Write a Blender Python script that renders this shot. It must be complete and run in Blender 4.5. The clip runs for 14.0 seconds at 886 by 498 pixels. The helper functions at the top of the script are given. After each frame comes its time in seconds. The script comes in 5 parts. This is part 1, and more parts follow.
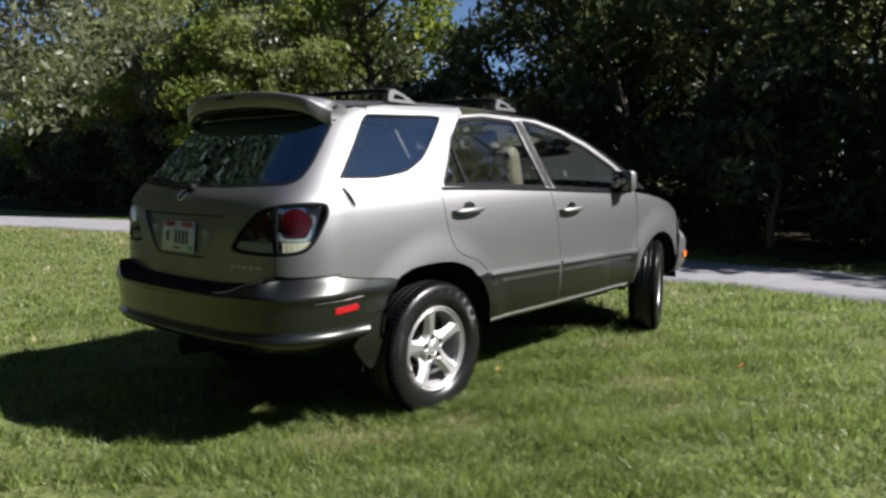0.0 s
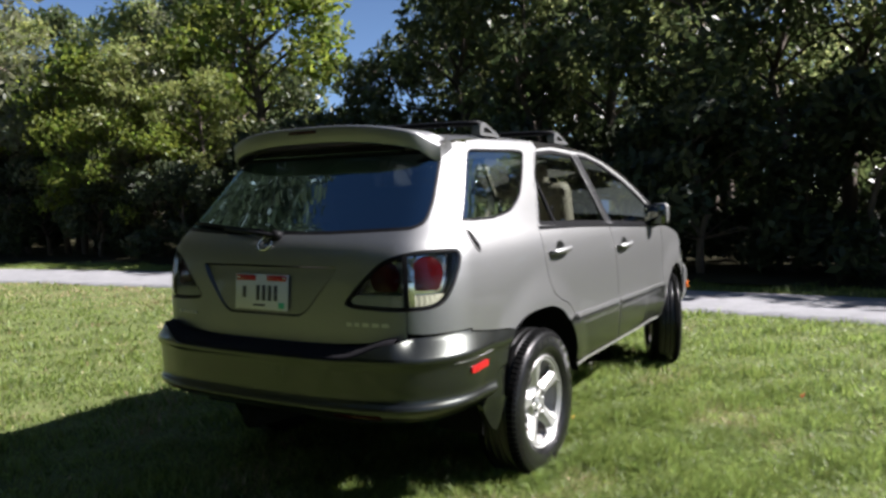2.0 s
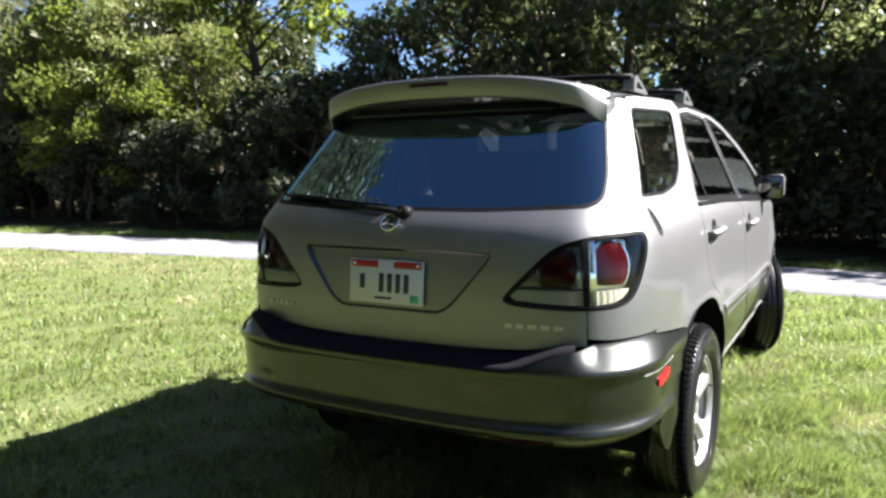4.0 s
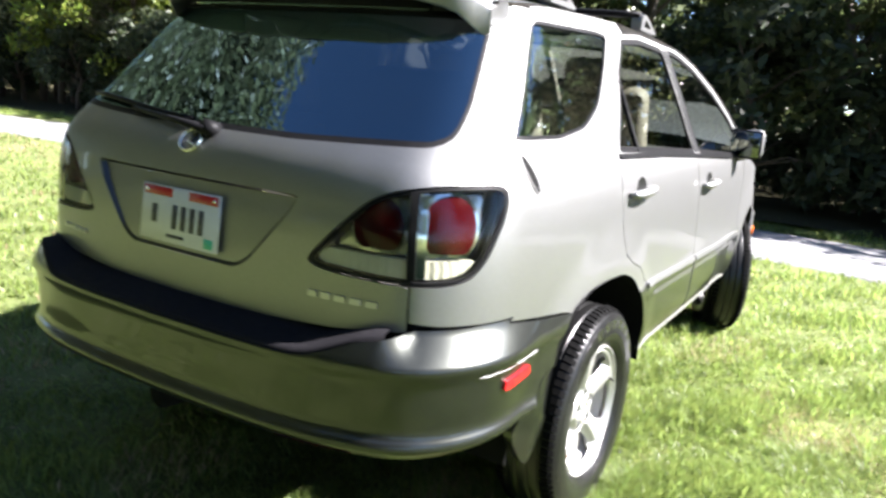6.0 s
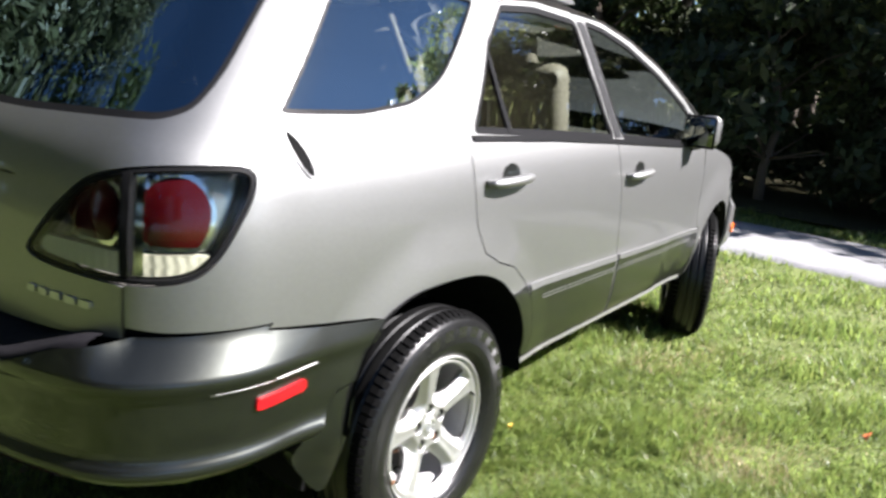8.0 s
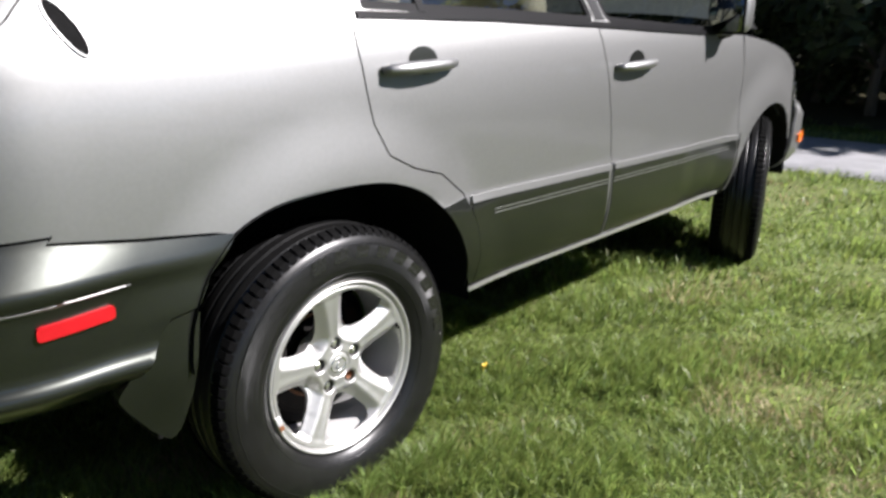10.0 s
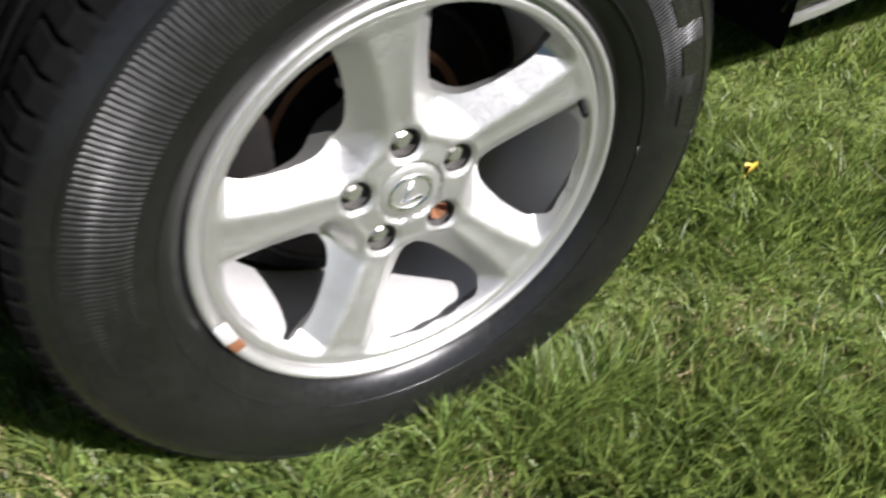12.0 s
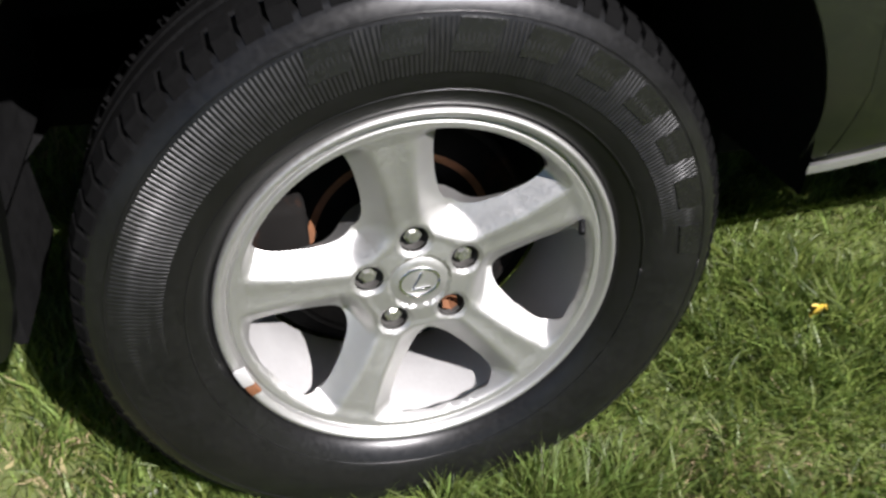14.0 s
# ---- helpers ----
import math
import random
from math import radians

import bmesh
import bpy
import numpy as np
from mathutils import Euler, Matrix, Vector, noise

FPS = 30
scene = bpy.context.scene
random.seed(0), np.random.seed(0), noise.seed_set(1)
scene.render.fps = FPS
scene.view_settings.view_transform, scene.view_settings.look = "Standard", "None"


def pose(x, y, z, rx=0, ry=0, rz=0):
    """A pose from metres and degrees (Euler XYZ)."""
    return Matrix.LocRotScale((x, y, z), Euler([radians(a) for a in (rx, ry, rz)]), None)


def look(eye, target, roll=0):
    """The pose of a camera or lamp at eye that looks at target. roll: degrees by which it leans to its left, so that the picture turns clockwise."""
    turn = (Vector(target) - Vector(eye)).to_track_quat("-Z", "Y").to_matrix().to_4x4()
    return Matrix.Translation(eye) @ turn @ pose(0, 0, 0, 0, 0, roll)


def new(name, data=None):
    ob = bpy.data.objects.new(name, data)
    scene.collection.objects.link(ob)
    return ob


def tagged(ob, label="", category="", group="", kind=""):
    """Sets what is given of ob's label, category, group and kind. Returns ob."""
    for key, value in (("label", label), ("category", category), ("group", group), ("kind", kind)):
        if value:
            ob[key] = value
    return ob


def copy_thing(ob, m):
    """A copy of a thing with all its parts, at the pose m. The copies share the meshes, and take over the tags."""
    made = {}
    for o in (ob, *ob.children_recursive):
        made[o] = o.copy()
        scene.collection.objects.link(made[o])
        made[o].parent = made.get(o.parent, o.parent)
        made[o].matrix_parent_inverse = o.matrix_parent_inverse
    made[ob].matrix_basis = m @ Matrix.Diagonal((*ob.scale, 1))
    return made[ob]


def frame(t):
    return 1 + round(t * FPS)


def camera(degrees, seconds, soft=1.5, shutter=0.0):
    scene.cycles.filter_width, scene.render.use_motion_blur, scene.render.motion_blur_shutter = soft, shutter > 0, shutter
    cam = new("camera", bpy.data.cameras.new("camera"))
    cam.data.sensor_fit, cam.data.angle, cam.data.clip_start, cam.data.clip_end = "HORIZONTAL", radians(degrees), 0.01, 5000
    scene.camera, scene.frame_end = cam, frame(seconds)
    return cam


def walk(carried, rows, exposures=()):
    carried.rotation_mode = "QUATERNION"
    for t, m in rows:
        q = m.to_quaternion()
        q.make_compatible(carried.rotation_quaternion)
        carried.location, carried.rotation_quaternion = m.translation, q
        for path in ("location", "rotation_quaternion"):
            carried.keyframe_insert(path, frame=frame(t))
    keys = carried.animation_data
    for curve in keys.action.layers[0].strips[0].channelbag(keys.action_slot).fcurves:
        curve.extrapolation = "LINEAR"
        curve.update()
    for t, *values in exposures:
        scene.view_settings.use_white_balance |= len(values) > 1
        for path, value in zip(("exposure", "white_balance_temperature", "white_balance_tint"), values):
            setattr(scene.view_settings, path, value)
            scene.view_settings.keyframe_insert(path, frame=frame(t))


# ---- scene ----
from mathutils import geometry

cam = camera(60.0, 14.0, 2.7, 0.4)
PATH = [
    (0, (3.509, -2.903, 1.308), (2.189, -1.417, 1.085), -0.5),
    (0.5, (3.191, -3.072, 1.313), (1.903, -1.558, 1.09), -2.1),
    (1, (2.979, -3.228, 1.326), (1.81, -1.611, 1.187), -1.7),
    (1.5, (2.748, -3.335, 1.301), (1.702, -1.641, 1.114), -0.3),
    (2, (2.35, -3.334, 1.358), (1.322, -1.625, 1.212), -1.7),
    (2.5, (2.069, -3.368, 1.373), (1.034, -1.665, 1.201), -1.0),
    (3, (1.806, -3.394, 1.415), (0.84, -1.654, 1.214), -1.9),
    (3.2, (1.71, -3.361, 1.382), (0.73, -1.63, 1.175), -2.0),
    (5.3, (1.338, -2.602, 1.393), (0.36, -0.888, 1.07), 1.6),
    (5.5, (1.415, -2.508, 1.393), (0.365, -0.842, 1.04), 2.4),
    (6, (1.617, -2.305, 1.377), (0.629, -0.621, 0.942), 4.7),
    (6.5, (1.737, -2.155, 1.35), (0.872, -0.414, 0.879), 1.7),
    (7, (1.791, -1.938, 1.346), (0.937, -0.23, 0.75), 1.8),
    (7.5, (1.815, -1.829, 1.334), (0.772, -0.215, 0.78), 1.4),
    (8, (1.998, -1.683, 1.381), (0.899, -0.082, 0.902), 5.5),
    (8.2, (2.075, -1.632, 1.366), (0.994, -0.017, 0.891), 4.6),
    (10.5, (2.230, -0.924, 1.146), (0.792, 0.250, 0.402), -1.1),
    (11.0, (2.225, -0.780, 1.088), (0.693, 0.127, 0.178), -1.1),
    (11.5, (1.832, -0.542, 0.964), (0.384, 0.340, -0.098), 0.4),
    (12.0, (1.353, -0.267, 0.816), (0.125, 0.495, -0.568), 2.7),
    (12.5, (1.364, -0.191, 0.815), (-0.064, 0.420, -0.444), 0.5),
    (13.0, (1.381, -0.153, 0.808), (-0.160, 0.313, -0.378), -0.2),
    (13.5, (1.376, -0.137, 0.810), (-0.148, 0.306, -0.408), -0.8),
    (14.0, (1.501, -0.143, 0.878), (-0.056, 0.275, -0.306), -0.5),
]
EXPOSURES = [(0, 1.25), (2.5, 1.85), (3.2, 2.1), (5.3, 3.12), (6.5, 3.0), (7.5, 2.5), (8.2, 2.22), (10.3, 1.65), (11.2, 1.95), (12, 1.65), (12.5, 1.8), (13.2, 1.52), (14, 1.3)]
walk(cam, [(t, look(eye, target, roll)) for t, eye, target, roll in PATH], EXPOSURES)

# ---------------------------------------------------------------- world and sun
SUN_FROM = Vector((1.0, 0.56, 0.99)).normalized()
world = bpy.data.worlds.new("sky_world")
scene.world = world
world.use_nodes = True
wn, wl = world.node_tree.nodes, world.node_tree.links
sky = wn.new("ShaderNodeTexSky")
sky.sky_type = "NISHITA"
sky.sun_disc = False
sky.sun_elevation = math.asin(SUN_FROM.z)
sky.sun_rotation = math.atan2(SUN_FROM.x, SUN_FROM.y)
sky.air_density, sky.dust_density, sky.ozone_density = 0.5, 0.1, 3.0
wl.new(sky.outputs["Color"], wn["Background"].inputs["Color"])
wn["Background"].inputs["Strength"].default_value = 0.05
sun = new("sun", bpy.data.lights.new("sun", "SUN"))
sun.data.energy, sun.data.angle, sun.data.color = 5.3, radians(0.55), (1.0, 0.95, 0.97)
sun.matrix_world = look(SUN_FROM * 60, (0, 0, 0))


# ---------------------------------------------------------------- materials
def mat(name, color=(0.5, 0.5, 0.5), rough=0.5, metal=0.0, coat=0.0, noise_scale=0.0, noise_amount=0.0, bump=0.0, bump_scale=200.0, spec=0.5, dirt=None, dirt_scale=3.0):
    """A principled material with colour variation at two scales and fine relief."""
    m = bpy.data.materials.new(name)
    m.use_nodes = True
    n, l = m.node_tree.nodes, m.node_tree.links
    p = n["Principled BSDF"]
    p.inputs["Base Color"].default_value = (*color, 1)
    p.inputs["Roughness"].default_value = rough
    p.inputs["Metallic"].default_value = metal
    p.inputs["Coat Weight"].default_value = coat
    p.inputs["Coat Roughness"].default_value = 0.03
    p.inputs["Specular IOR Level"].default_value = spec
    co = n.new("ShaderNodeTexCoord")
    if noise_amount:
        fine = n.new("ShaderNodeTexNoise")
        fine.inputs["Scale"].default_value = noise_scale
        fine.inputs["Detail"].default_value = 6
        l.new(co.outputs["Object"], fine.inputs["Vector"])
        wide = n.new("ShaderNodeTexNoise")
        wide.inputs["Scale"].default_value = noise_scale / 9
        l.new(co.outputs["Object"], wide.inputs["Vector"])
        add = n.new("ShaderNodeMath")
        add.operation = "ADD"
        l.new(fine.outputs["Fac"], add.inputs[0])
        l.new(wide.outputs["Fac"], add.inputs[1])
        ramp = n.new("ShaderNodeMapRange")
        ramp.inputs["From Min"].default_value, ramp.inputs["From Max"].default_value = 0.6, 1.4
        ramp.inputs["To Min"].default_value, ramp.inputs["To Max"].default_value = 1 - noise_amount, 1 + noise_amount
        l.new(add.outputs[0], ramp.inputs["Value"])
        mul = n.new("ShaderNodeVectorMath")
        mul.operation = "SCALE"
        mul.inputs[0].default_value = color
        l.new(ramp.outputs["Result"], mul.inputs["Scale"])
        last = mul.outputs[0]
        if dirt:
            spots = n.new("ShaderNodeTexNoise")
            spots.inputs["Scale"].default_value = dirt_scale
            spots.inputs["Detail"].default_value = 8
            spots.inputs["Roughness"].default_value = 0.7
            l.new(co.outputs["Object"], spots.inputs["Vector"])
            sr = n.new("ShaderNodeMapRange")
            sr.inputs["From Min"].default_value, sr.inputs["From Max"].default_value = 0.55, 0.72
            l.new(spots.outputs["Fac"], sr.inputs["Value"])
            mix = n.new("ShaderNodeMix")
            mix.data_type = "RGBA"
            l.new(sr.outputs["Result"], mix.inputs["Factor"])
            l.new(last, mix.inputs["A"])
            mix.inputs["B"].default_value = (*dirt, 1)
            last = mix.outputs["Result"]
        l.new(last, p.inputs["Base Color"])
        rr = n.new("ShaderNodeMapRange")
        rr.inputs["From Min"].default_value, rr.inputs["From Max"].default_value = 0.3, 0.7
        rr.inputs["To Min"].default_value, rr.inputs["To Max"].default_value = rough * 0.88, min(1, rough * 1.12)
        l.new(fine.outputs["Fac"], rr.inputs["Value"])
        l.new(rr.outputs["Result"], p.inputs["Roughness"])
    if bump:
        bn = n.new("ShaderNodeTexNoise")
        bn.inputs["Scale"].default_value = bump_scale
        bn.inputs["Detail"].default_value = 4
        l.new(co.outputs["Object"], bn.inputs["Vector"])
        b = n.new("ShaderNodeBump")
        b.inputs["Strength"].default_value = bump
        b.inputs["Distance"].default_value = 0.004
        l.new(bn.outputs["Fac"], b.inputs["Height"])
        l.new(b.outputs["Normal"], p.inputs["Normal"])
    return m


def glass_mat(name, tint, rough=0.02, ior=1.5, sheen=(1, 1, 1)):
    """A thin tinted pane: see-through with a Fresnel gloss on it."""
    m = bpy.data.materials.new(name)
    m.use_nodes = True
    n, l = m.node_tree.nodes, m.node_tree.links
    n.remove(n["Principled BSDF"])
    tr, gl, fr, mx = n.new("ShaderNodeBsdfTransparent"), n.new("ShaderNodeBsdfGlossy"), n.new("ShaderNodeFresnel"), n.new("ShaderNodeMixShader")
    tr.inputs["Color"].default_value = (*tint, 1)
    gl.inputs["Roughness"].default_value = rough
    gl.inputs["Color"].default_value = (*sheen, 1)
    fr.inputs["IOR"].default_value = ior
    l.new(fr.outputs[0], mx.inputs[0])
    l.new(tr.outputs[0], mx.inputs[1])
    l.new(gl.outputs[0], mx.inputs[2])
    l.new(mx.outputs[0], n["Material Output"].inputs["Surface"])
    return m


def leaf_mat(name, color, vary=0.35, gloss=0.45, through_light=0.4):
    """Leaves: each one its own shade, partly lit through."""
    m = bpy.data.materials.new(name)
    m.use_nodes = True
    n, l = m.node_tree.nodes, m.node_tree.links
    p = n["Principled BSDF"]
    geo = n.new("ShaderNodeNewGeometry")
    hs = n.new("ShaderNodeHueSaturation")
    hs.inputs["Color"].default_value = (*color, 1)
    a = n.new("ShaderNodeMapRange")
    a.inputs["To Min"].default_value, a.inputs["To Max"].default_value = 1 - vary, 1 + vary
    l.new(geo.outputs["Random Per Island"], a.inputs["Value"])
    l.new(a.outputs["Result"], hs.inputs["Value"])
    h = n.new("ShaderNodeMapRange")
    h.inputs["To Min"].default_value, h.inputs["To Max"].default_value = 0.47, 0.52
    oi = n.new("ShaderNodeObjectInfo")
    mixr = n.new("ShaderNodeMath")
    mixr.operation = "FRACT"
    add = n.new("ShaderNodeMath")
    l.new(geo.outputs["Random Per Island"], add.inputs[0])
    l.new(oi.outputs["Random"], add.inputs[1])
    l.new(add.outputs[0], mixr.inputs[0])
    l.new(mixr.outputs[0], h.inputs["Value"])
    l.new(h.outputs["Result"], hs.inputs["Hue"])
    l.new(hs.outputs[0], p.inputs["Base Color"])
    p.inputs["Roughness"].default_value = gloss
    tl, mx = n.new("ShaderNodeBsdfTranslucent"), n.new("ShaderNodeMixShader")
    l.new(hs.outputs[0], tl.inputs["Color"])
    mx.inputs[0].default_value = through_light
    l.new(p.outputs[0], mx.inputs[1])
    l.new(tl.outputs[0], mx.inputs[2])
    l.new(mx.outputs[0], n["Material Output"].inputs["Surface"])
    return m


PAINT = mat("silver_paint", (0.236, 0.237, 0.232), 0.50, 1.0, 0.35, 900, 0.05)
GLOSS_BLACK = mat("gloss_black", (0.012, 0.012, 0.013), 0.08, 0, 1.0, 60, 0.1)
CLAD = mat("grey_green_cladding_paint", (0.046, 0.049, 0.044), 0.36, 0.95, 0.5, 900, 0.05)
TRIM = mat("black_trim", (0.006, 0.006, 0.0065), 0.5, 0, 0, 60, 0.2, 0.05, 600, 0.08)
PAD = mat("dark_step_pad", (0.009, 0.0085, 0.010), 0.75, 0, 0, 60, 0.2, 0.15, 900, 0.1)
PILLAR = mat("grey_pillar_film", (0.014, 0.014, 0.015), 0.45, 0, 0, 80, 0.1, spec=0.25)
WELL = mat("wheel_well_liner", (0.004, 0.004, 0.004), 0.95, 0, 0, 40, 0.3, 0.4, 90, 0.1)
GLASS_DARK = glass_mat("privacy_glass", (0.27, 0.31, 0.285), 0.015, 2.2)
# gloss colour of the next two panes is tinted blue for a bluer sky reflection
GLASS_TAIL = glass_mat("privacy_glass_blue_reflection", (0.06, 0.075, 0.08), 0.012, 2.8, (0.55, 0.82, 1.0))
GLASS_QUARTER = glass_mat("quarter_glass", (0.25, 0.29, 0.27), 0.015, 3.3, (0.75, 0.92, 1.0))
GLASS_CLEAR = glass_mat("door_glass", (0.42, 0.48, 0.45), 0.02, 1.7)
LENS_CLEAR = glass_mat("clear_lamp_lens", (0.88, 0.89, 0.86), 0.015, 1.36)
RED = mat("red_lens", (0.026, 0.0008, 0.0014), 0.14, 0, 0, 90, 0.15, 0.03, 260, 0.22)
RED_MARK = mat("red_marker_plastic", (0.30, 0.004, 0.008), 0.35, 0, 0.05, 90, 0.1, 0.1, 300)
AMBER = mat("amber_lens", (0.75, 0.16, 0.02), 0.2, 0, 0.5, 90, 0.1)
CHROME = mat("chrome", (0.75, 0.75, 0.74), 0.09, 1.0, 0, 40, 0.04)
LAMP_IN = mat("lamp_reflector", (0.50, 0.50, 0.49), 0.20, 0.95, 0, 60, 0.1, 0.08, 130)
LAMP_LOW = mat("pale_ribbed_lens", (0.36, 0.36, 0.28), 0.35, 0.0, 0.3, 50, 0.08)
ALLOY = mat("silver_alloy", (0.46, 0.457, 0.443), 0.48, 0.9, 0.15, 300, 0.05, 0.02, 900)
BARREL = mat("cast_alloy_barrel", (0.51, 0.506, 0.498), 0.45, 0.45, 0, 200, 0.06)
RUBBER = mat("tyre_rubber", (0.0055, 0.0055, 0.0055), 0.32, 0, 0, 160, 0.35, 0.03, 900, 0.35)
RUBBER_RIB = mat("ribbed_rubber", (0.007, 0.007, 0.007), 0.42, 0, 0, 90, 0.45, 0.05, 900, 0.4)
RUBBER_TREAD = mat("tread_rubber", (0.0035, 0.0035, 0.0035), 0.9, 0, 0, 160, 0.35, 0.05, 900, 0.04)
RUBBER_WORN = mat("scuffed_rubber", (0.006, 0.006, 0.006), 0.26, 0, 0, 160, 0.3, 0.03, 900)
# dark colour carries the shade deep in the nut recesses
SOCKET = mat("recess_shade_dark", (0.05, 0.048, 0.044), 0.7, 0.2, 0, 200, 0.3)
NUT_MAT = mat("nut_steel", (0.50, 0.50, 0.48), 0.25, 0.9, 0, 200, 0.1)
RUST = mat("rusty_steel", (0.15, 0.062, 0.026), 0.75, 0.1, 0, 260, 0.5, 0.15, 500)
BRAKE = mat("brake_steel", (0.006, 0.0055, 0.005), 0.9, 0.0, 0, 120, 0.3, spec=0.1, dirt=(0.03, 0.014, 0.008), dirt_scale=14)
PLATE_MAT = mat("plate_white", (0.50, 0.495, 0.47), 0.4, 0, 0, 70, 0.06)
INK = mat("dark_ink", (0.025, 0.025, 0.03), 0.5, 0, 0, 70, 0.1)
STICKER = mat("green_sticker", (0.05, 0.36, 0.20), 0.4, 0, 0, 70, 0.1)
SEAT_MAT = mat("tan_leather", (0.33, 0.29, 0.23), 0.55, 0, 0, 60, 0.12, 0.2, 300)
CABIN = mat("cabin_plastic", (0.10, 0.095, 0.085), 0.6, 0, 0, 60, 0.15, 0.2, 400)
UNDER = mat("underbody_dark", (0.007, 0.007, 0.007), 0.95, 0, 0, 30, 0.3, spec=0.1)
BARK = mat("tree_bark", (0.085, 0.066, 0.05), 0.9, 0, 0, 14, 0.35, 0.9, 30)
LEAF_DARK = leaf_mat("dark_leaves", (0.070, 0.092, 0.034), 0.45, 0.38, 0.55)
# leaf colour darkened to put the low wood's shade into the shrubs
LEAF_UNDER = leaf_mat("undergrowth_leaves_darkened", (0.032, 0.046, 0.018), 0.4, 0.6)
LEAF_MID = leaf_mat("mid_leaves", (0.20, 0.235, 0.075), 0.35, 0.45, 0.65)
LEAF_BRIGHT = leaf_mat("yellow_green_leaves", (0.155, 0.205, 0.035), 0.3, 0.5, 0.7)
LEAF_SILVER = leaf_mat("pale_leaves", (0.115, 0.128, 0.066), 0.4, 0.4, 0.5)
LEAF_LIT = leaf_mat("leaves_lightened_as_sunlit", (0.20, 0.235, 0.095), 0.5, 0.35, 0.7)
LEAF_RUST = leaf_mat("rust_leaves", (0.24, 0.09, 0.03), 0.3)
BLADE = leaf_mat("grass_blades", (0.172, 0.238, 0.062), 0.6, 0.42, 0.62)
STRAW = leaf_mat("straw_blades", (0.34, 0.275, 0.155), 0.3, 0.6, 0.3)


def lawn_mat():
    m = mat("lawn_soil", (0.095, 0.115, 0.042), 0.95, 0, 0, 22, 0.45, 0.9, 55, 0.1, (0.11, 0.095, 0.045), 1.3)
    return m


LAWN = lawn_mat()
ASPHALT = mat("worn_asphalt", (0.20, 0.20, 0.205), 0.9, 0, 0, 30, 0.25, 0.7, 260, 0.3, (0.27, 0.265, 0.26), 2.2)
# litter colour is set dark, with the shade under the trees in it
LITTER = mat("forest_floor_shade_tone", (0.035, 0.032, 0.016), 0.95, 0, 0, 9, 0.4, 0.8, 30, 0.1)


# ---------------------------------------------------------------- building helpers
def mesh_ob(name, bm, material, parent=None, label="", smooth=True):
    me = bpy.data.meshes.new(name)
    bm.to_mesh(me)
    bm.free()
    if smooth:
        me.shade_smooth()
    me.materials.append(material)
    ob = new(name, me)
    if parent:
        ob.parent = parent
    if label:
        ob["label"] = label
    return ob


def part(name, bm, material, parent, label="", smooth=True):
    return mesh_ob(name, bm, material, parent, label, smooth)


def raw(name, verts, faces, material, parent=None, label="", smooth=True, normals=None):
    me = bpy.data.meshes.new(name)
    me.from_pydata([tuple(map(float, v)) for v in verts], [], [tuple(map(int, f)) for f in faces])
    if smooth:
        me.shade_smooth()
    if normals is not None:
        me.normals_split_custom_set_from_vertices([tuple(map(float, v)) for v in normals])
    me.materials.append(material)
    ob = new(name, me)
    if parent:
        ob.parent = parent
    if label:
        ob["label"] = label
    return ob


def spline(points, count=400, closed=False):
    """A smooth curve through points, sampled evenly by length."""
    p = np.array(points, float)
    if closed:
        p = np.vstack([p[-1], p, p[0], p[1]])
    else:
        p = np.vstack([2 * p[0] - p[1], p, 2 * p[-1] - p[-2]])
    out = []
    for a, b, c, d in zip(p[:-3], p[1:-2], p[2:-1], p[3:]):
        t = np.linspace(0, 1, 24, endpoint=False)[:, None]
        out.append(0.5 * (2 * b + (c - a) * t + (2 * a - 5 * b + 4 * c - d) * t**2 + (3 * b - a - 3 * c + d) * t**3))
    out.append(p[-2][None])
    out = np.vstack(out)
    run = np.r_[0, np.cumsum(np.linalg.norm(np.diff(out, axis=0), axis=1))]
    want = np.linspace(0, run[-1], count)
    return np.stack([np.interp(want, run, out[:, k]) for k in range(out.shape[1])], 1)


def smooth(e0, e1, v):
    t = np.clip((np.asarray(v, float) - e0) / (e1 - e0), 0, 1)
    return t * t * (3 - 2 * t)


def inside(poly, pts):
    """Which of the points lie in a closed outline."""
    poly, pts = np.asarray(poly), np.asarray(pts)
    x, y = pts[:, 0], pts[:, 1]
    hit = np.zeros(len(pts), bool)
    x0, y0 = poly[-1]
    for x1, y1 in poly:
        cross = ((y0 > y) != (y1 > y)) & (x < (x1 - x0) * (y - y0) / (y1 - y0 + 1e-12) + x0)
        hit ^= cross
        x0, y0 = x1, y1
    return hit


def dense(poly, step):
    """A closed outline with points no further apart than step."""
    poly = np.asarray(poly, float)
    out = []
    for a, b in zip(poly, np.roll(poly, -1, 0)):
        n = max(1, int(np.ceil(np.linalg.norm(b - a) / step)))
        out += [a + (b - a) * k / n for k in range(n)]
    return np.array(out)


def area2(poly):
    p, q = np.asarray(poly), np.roll(np.asarray(poly), -1, 0)
    return (p[:, 0] * q[:, 1] - p[:, 1] * q[:, 0]).sum()


def inset(poly, d):
    """The outline drawn in by d (out, if negative)."""
    p = np.asarray(poly, float)
    if area2(p) < 0:
        p = p[::-1]
    a, b = p - np.roll(p, 1, 0), np.roll(p, -1, 0) - p
    na, nb = np.stack([-a[:, 1], a[:, 0]], 1), np.stack([-b[:, 1], b[:, 0]], 1)
    na /= np.linalg.norm(na, axis=1)[:, None] + 1e-12
    nb /= np.linalg.norm(nb, axis=1)[:, None] + 1e-12
    n = na + nb
    n /= np.maximum((n * n).sum(1), 0.6)[:, None] / 2
    return p + n * d


